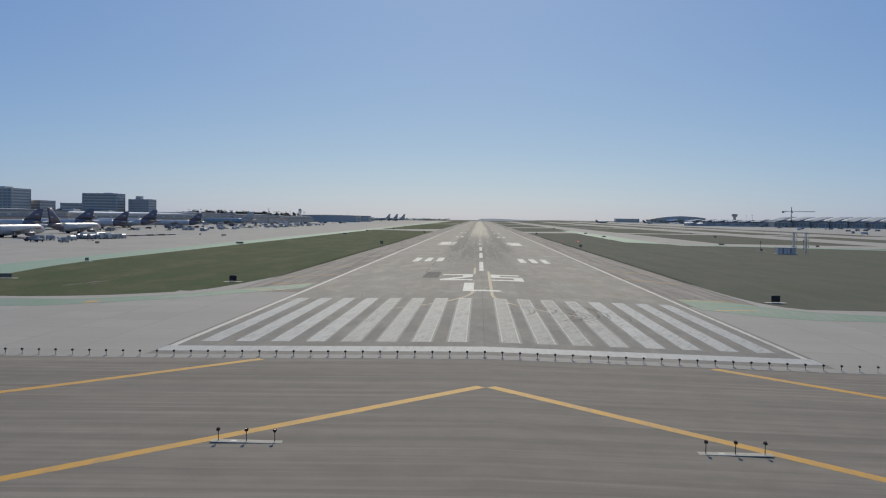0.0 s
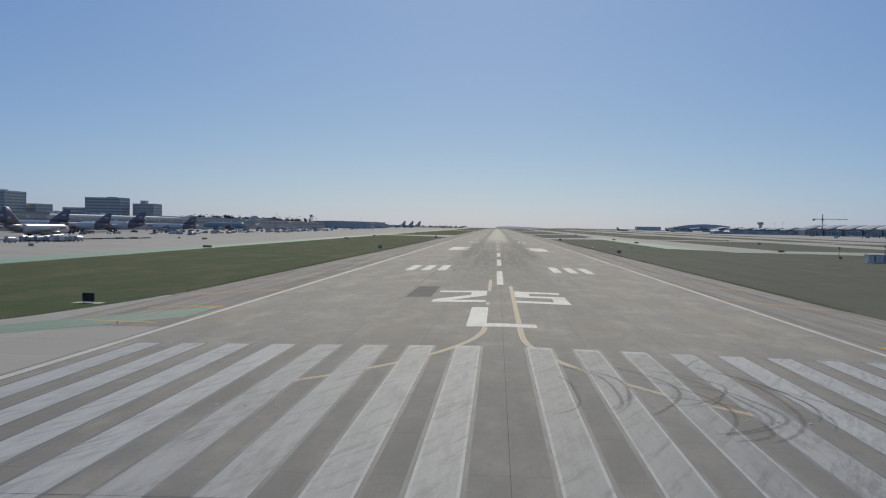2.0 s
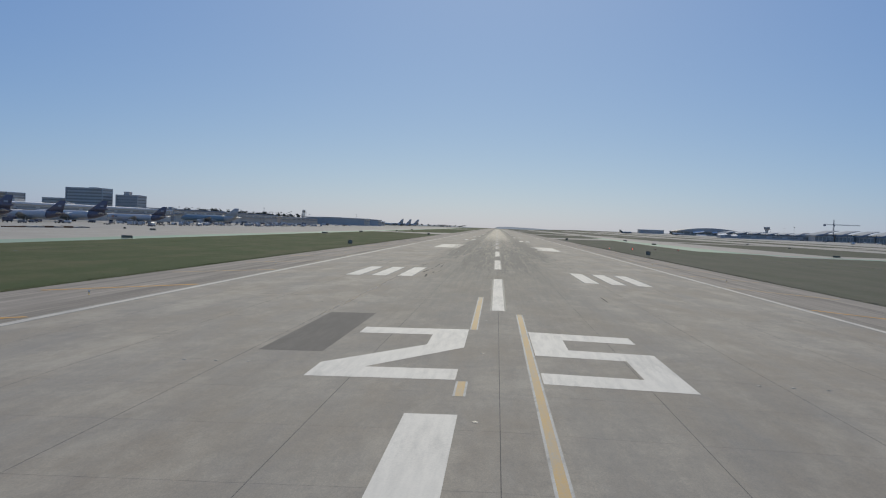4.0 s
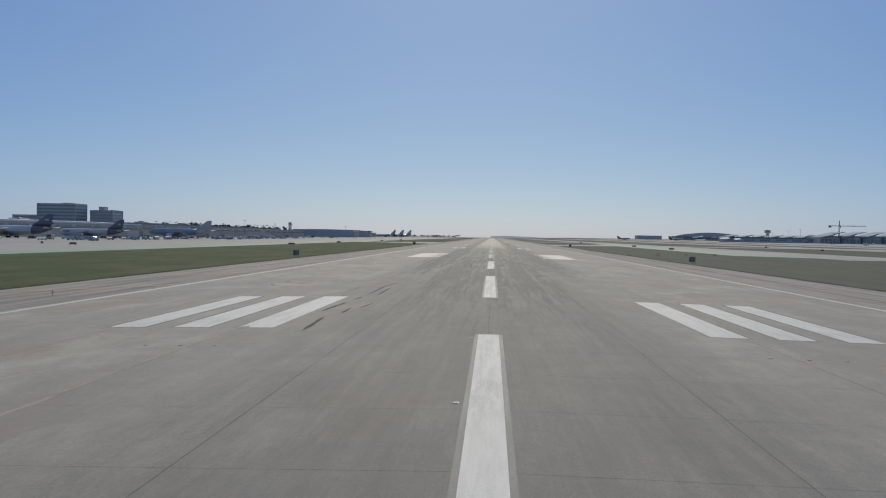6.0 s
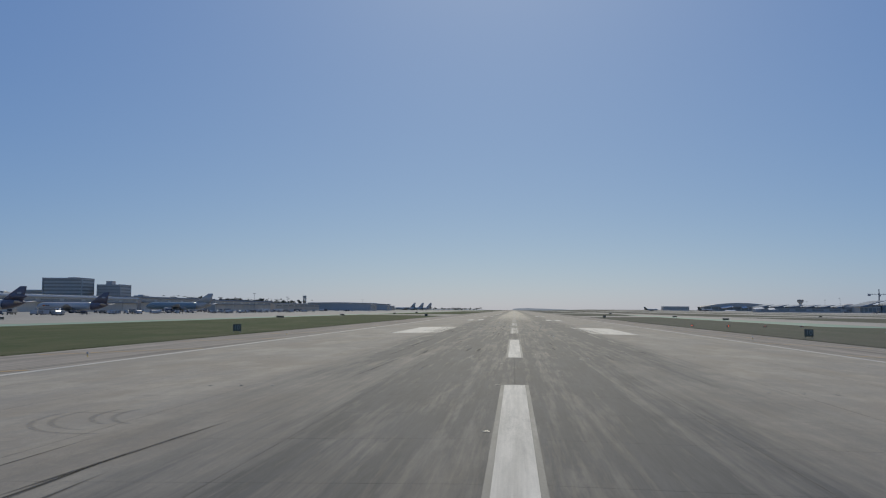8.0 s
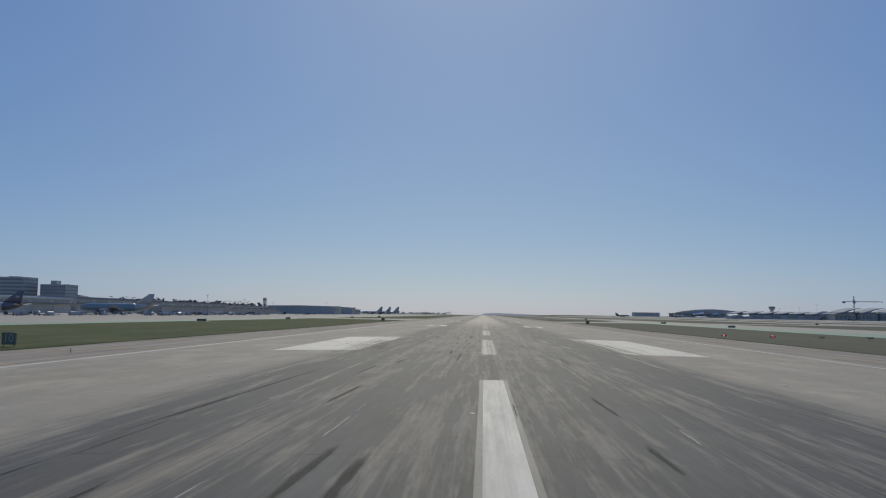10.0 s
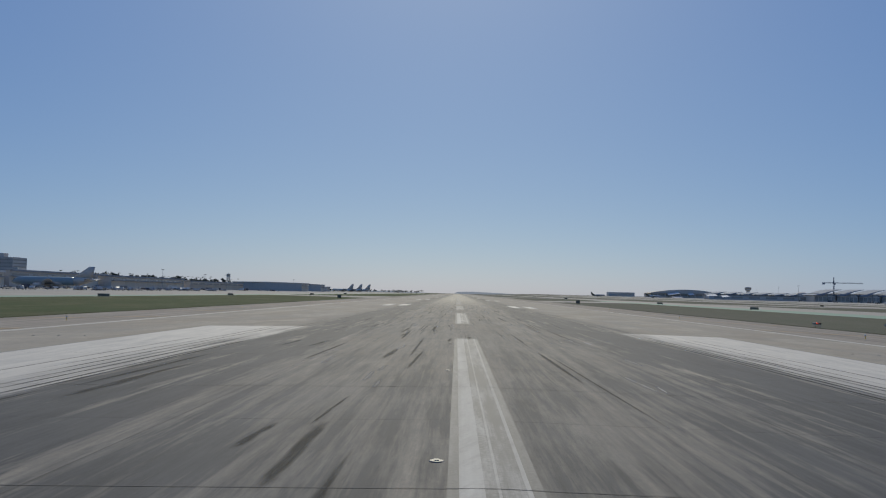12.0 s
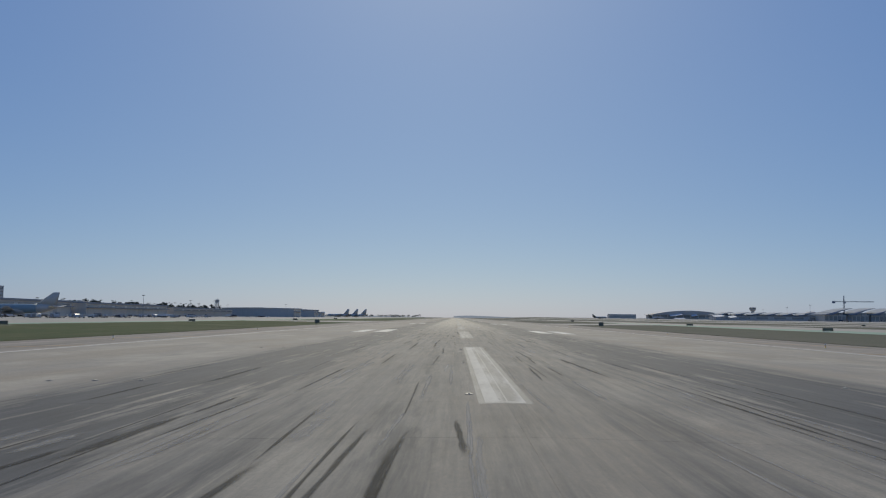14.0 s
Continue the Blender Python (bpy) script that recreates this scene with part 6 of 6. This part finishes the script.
def slab_mesh(row):
    bm = bmesh.new()
    a, b, e, h = LANE / 2 - 0.008, row / 2 - 0.002, 0.004, 0.011
    top = [bm.verts.new((sx * (a - e), sy * (b - e), 0)) for sx, sy in ((-1, -1), (1, -1), (1, 1), (-1, 1))]
    rim = [bm.verts.new((sx * a, sy * b, -h)) for sx, sy in ((-1, -1), (1, -1), (1, 1), (-1, 1))]
    bm.faces.new(top)
    for i in range(4):
        bm.faces.new((rim[i], rim[(i + 1) % 4], top[(i + 1) % 4], top[i]))
    return mesh_of("slab", bm, CONCRETE)


tilt = math.degrees(math.atan(CROSSFALL))
joint_bed = part("joint_bed", strip_mesh("joint_bed", [(-30.4, -1.8), (30.4, -1.8), (30.4, SLAB_END), (-30.4, SLAB_END)], -0.0028, JOINT), None, runway, "dark joint filler between the slabs")
SLABS = {length: slab_mesh(length) for length in {q for _, q in BAYS}}
for r in range(75):
    for lane in (-2, -1, 0, 1):
        x = (lane + 0.5) * LANE
        part("slab", SLABS[row_length(r)], None, runway, at=pose(x, row_start(r) + row_length(r) / 2, crown(x), 0, tilt if x > 0 else -tilt, 0))
verts, faces = [], []
for r in range(-1, 75):
    for lane in list(range(-5, -2)) + list(range(2, 5)) + ([-2, -1, 0, 1] if r < 0 else []):
        x0, x1 = lane * LANE + 0.012, (lane + 1) * LANE - 0.012
        x0, x1 = max(x0, -30.48), min(x1, 30.48)
        y0, y1 = row_start(r) + 0.003, row_start(r) + row_length(r) - 0.003
        y0 = max(y0, -1.88)
        n, e = len(verts), 0.004
        verts += [(x, y, crown(x)) for x, y in ((x0 + e, y0 + e), (x1 - e, y0 + e), (x1 - e, y1 - e), (x0 + e, y1 - e))]
        verts += [(x, y, crown(x) - 0.0108) for x, y in ((x0, y0), (x1, y0), (x1, y1), (x0, y1))]
        faces += [(n, n + 1, n + 2, n + 3)] + [(n + 4 + i, n + 4 + (i + 1) % 4, n + (i + 1) % 4, n + i) for i in range(4)]
me = bpy.data.meshes.new("outer_slabs")
me.from_pydata(verts, [], faces)
me.materials.append(CONCRETE)
tagged(part("outer_slabs", me, None, runway), "joined outer rows of concrete slabs", kind="stuff")
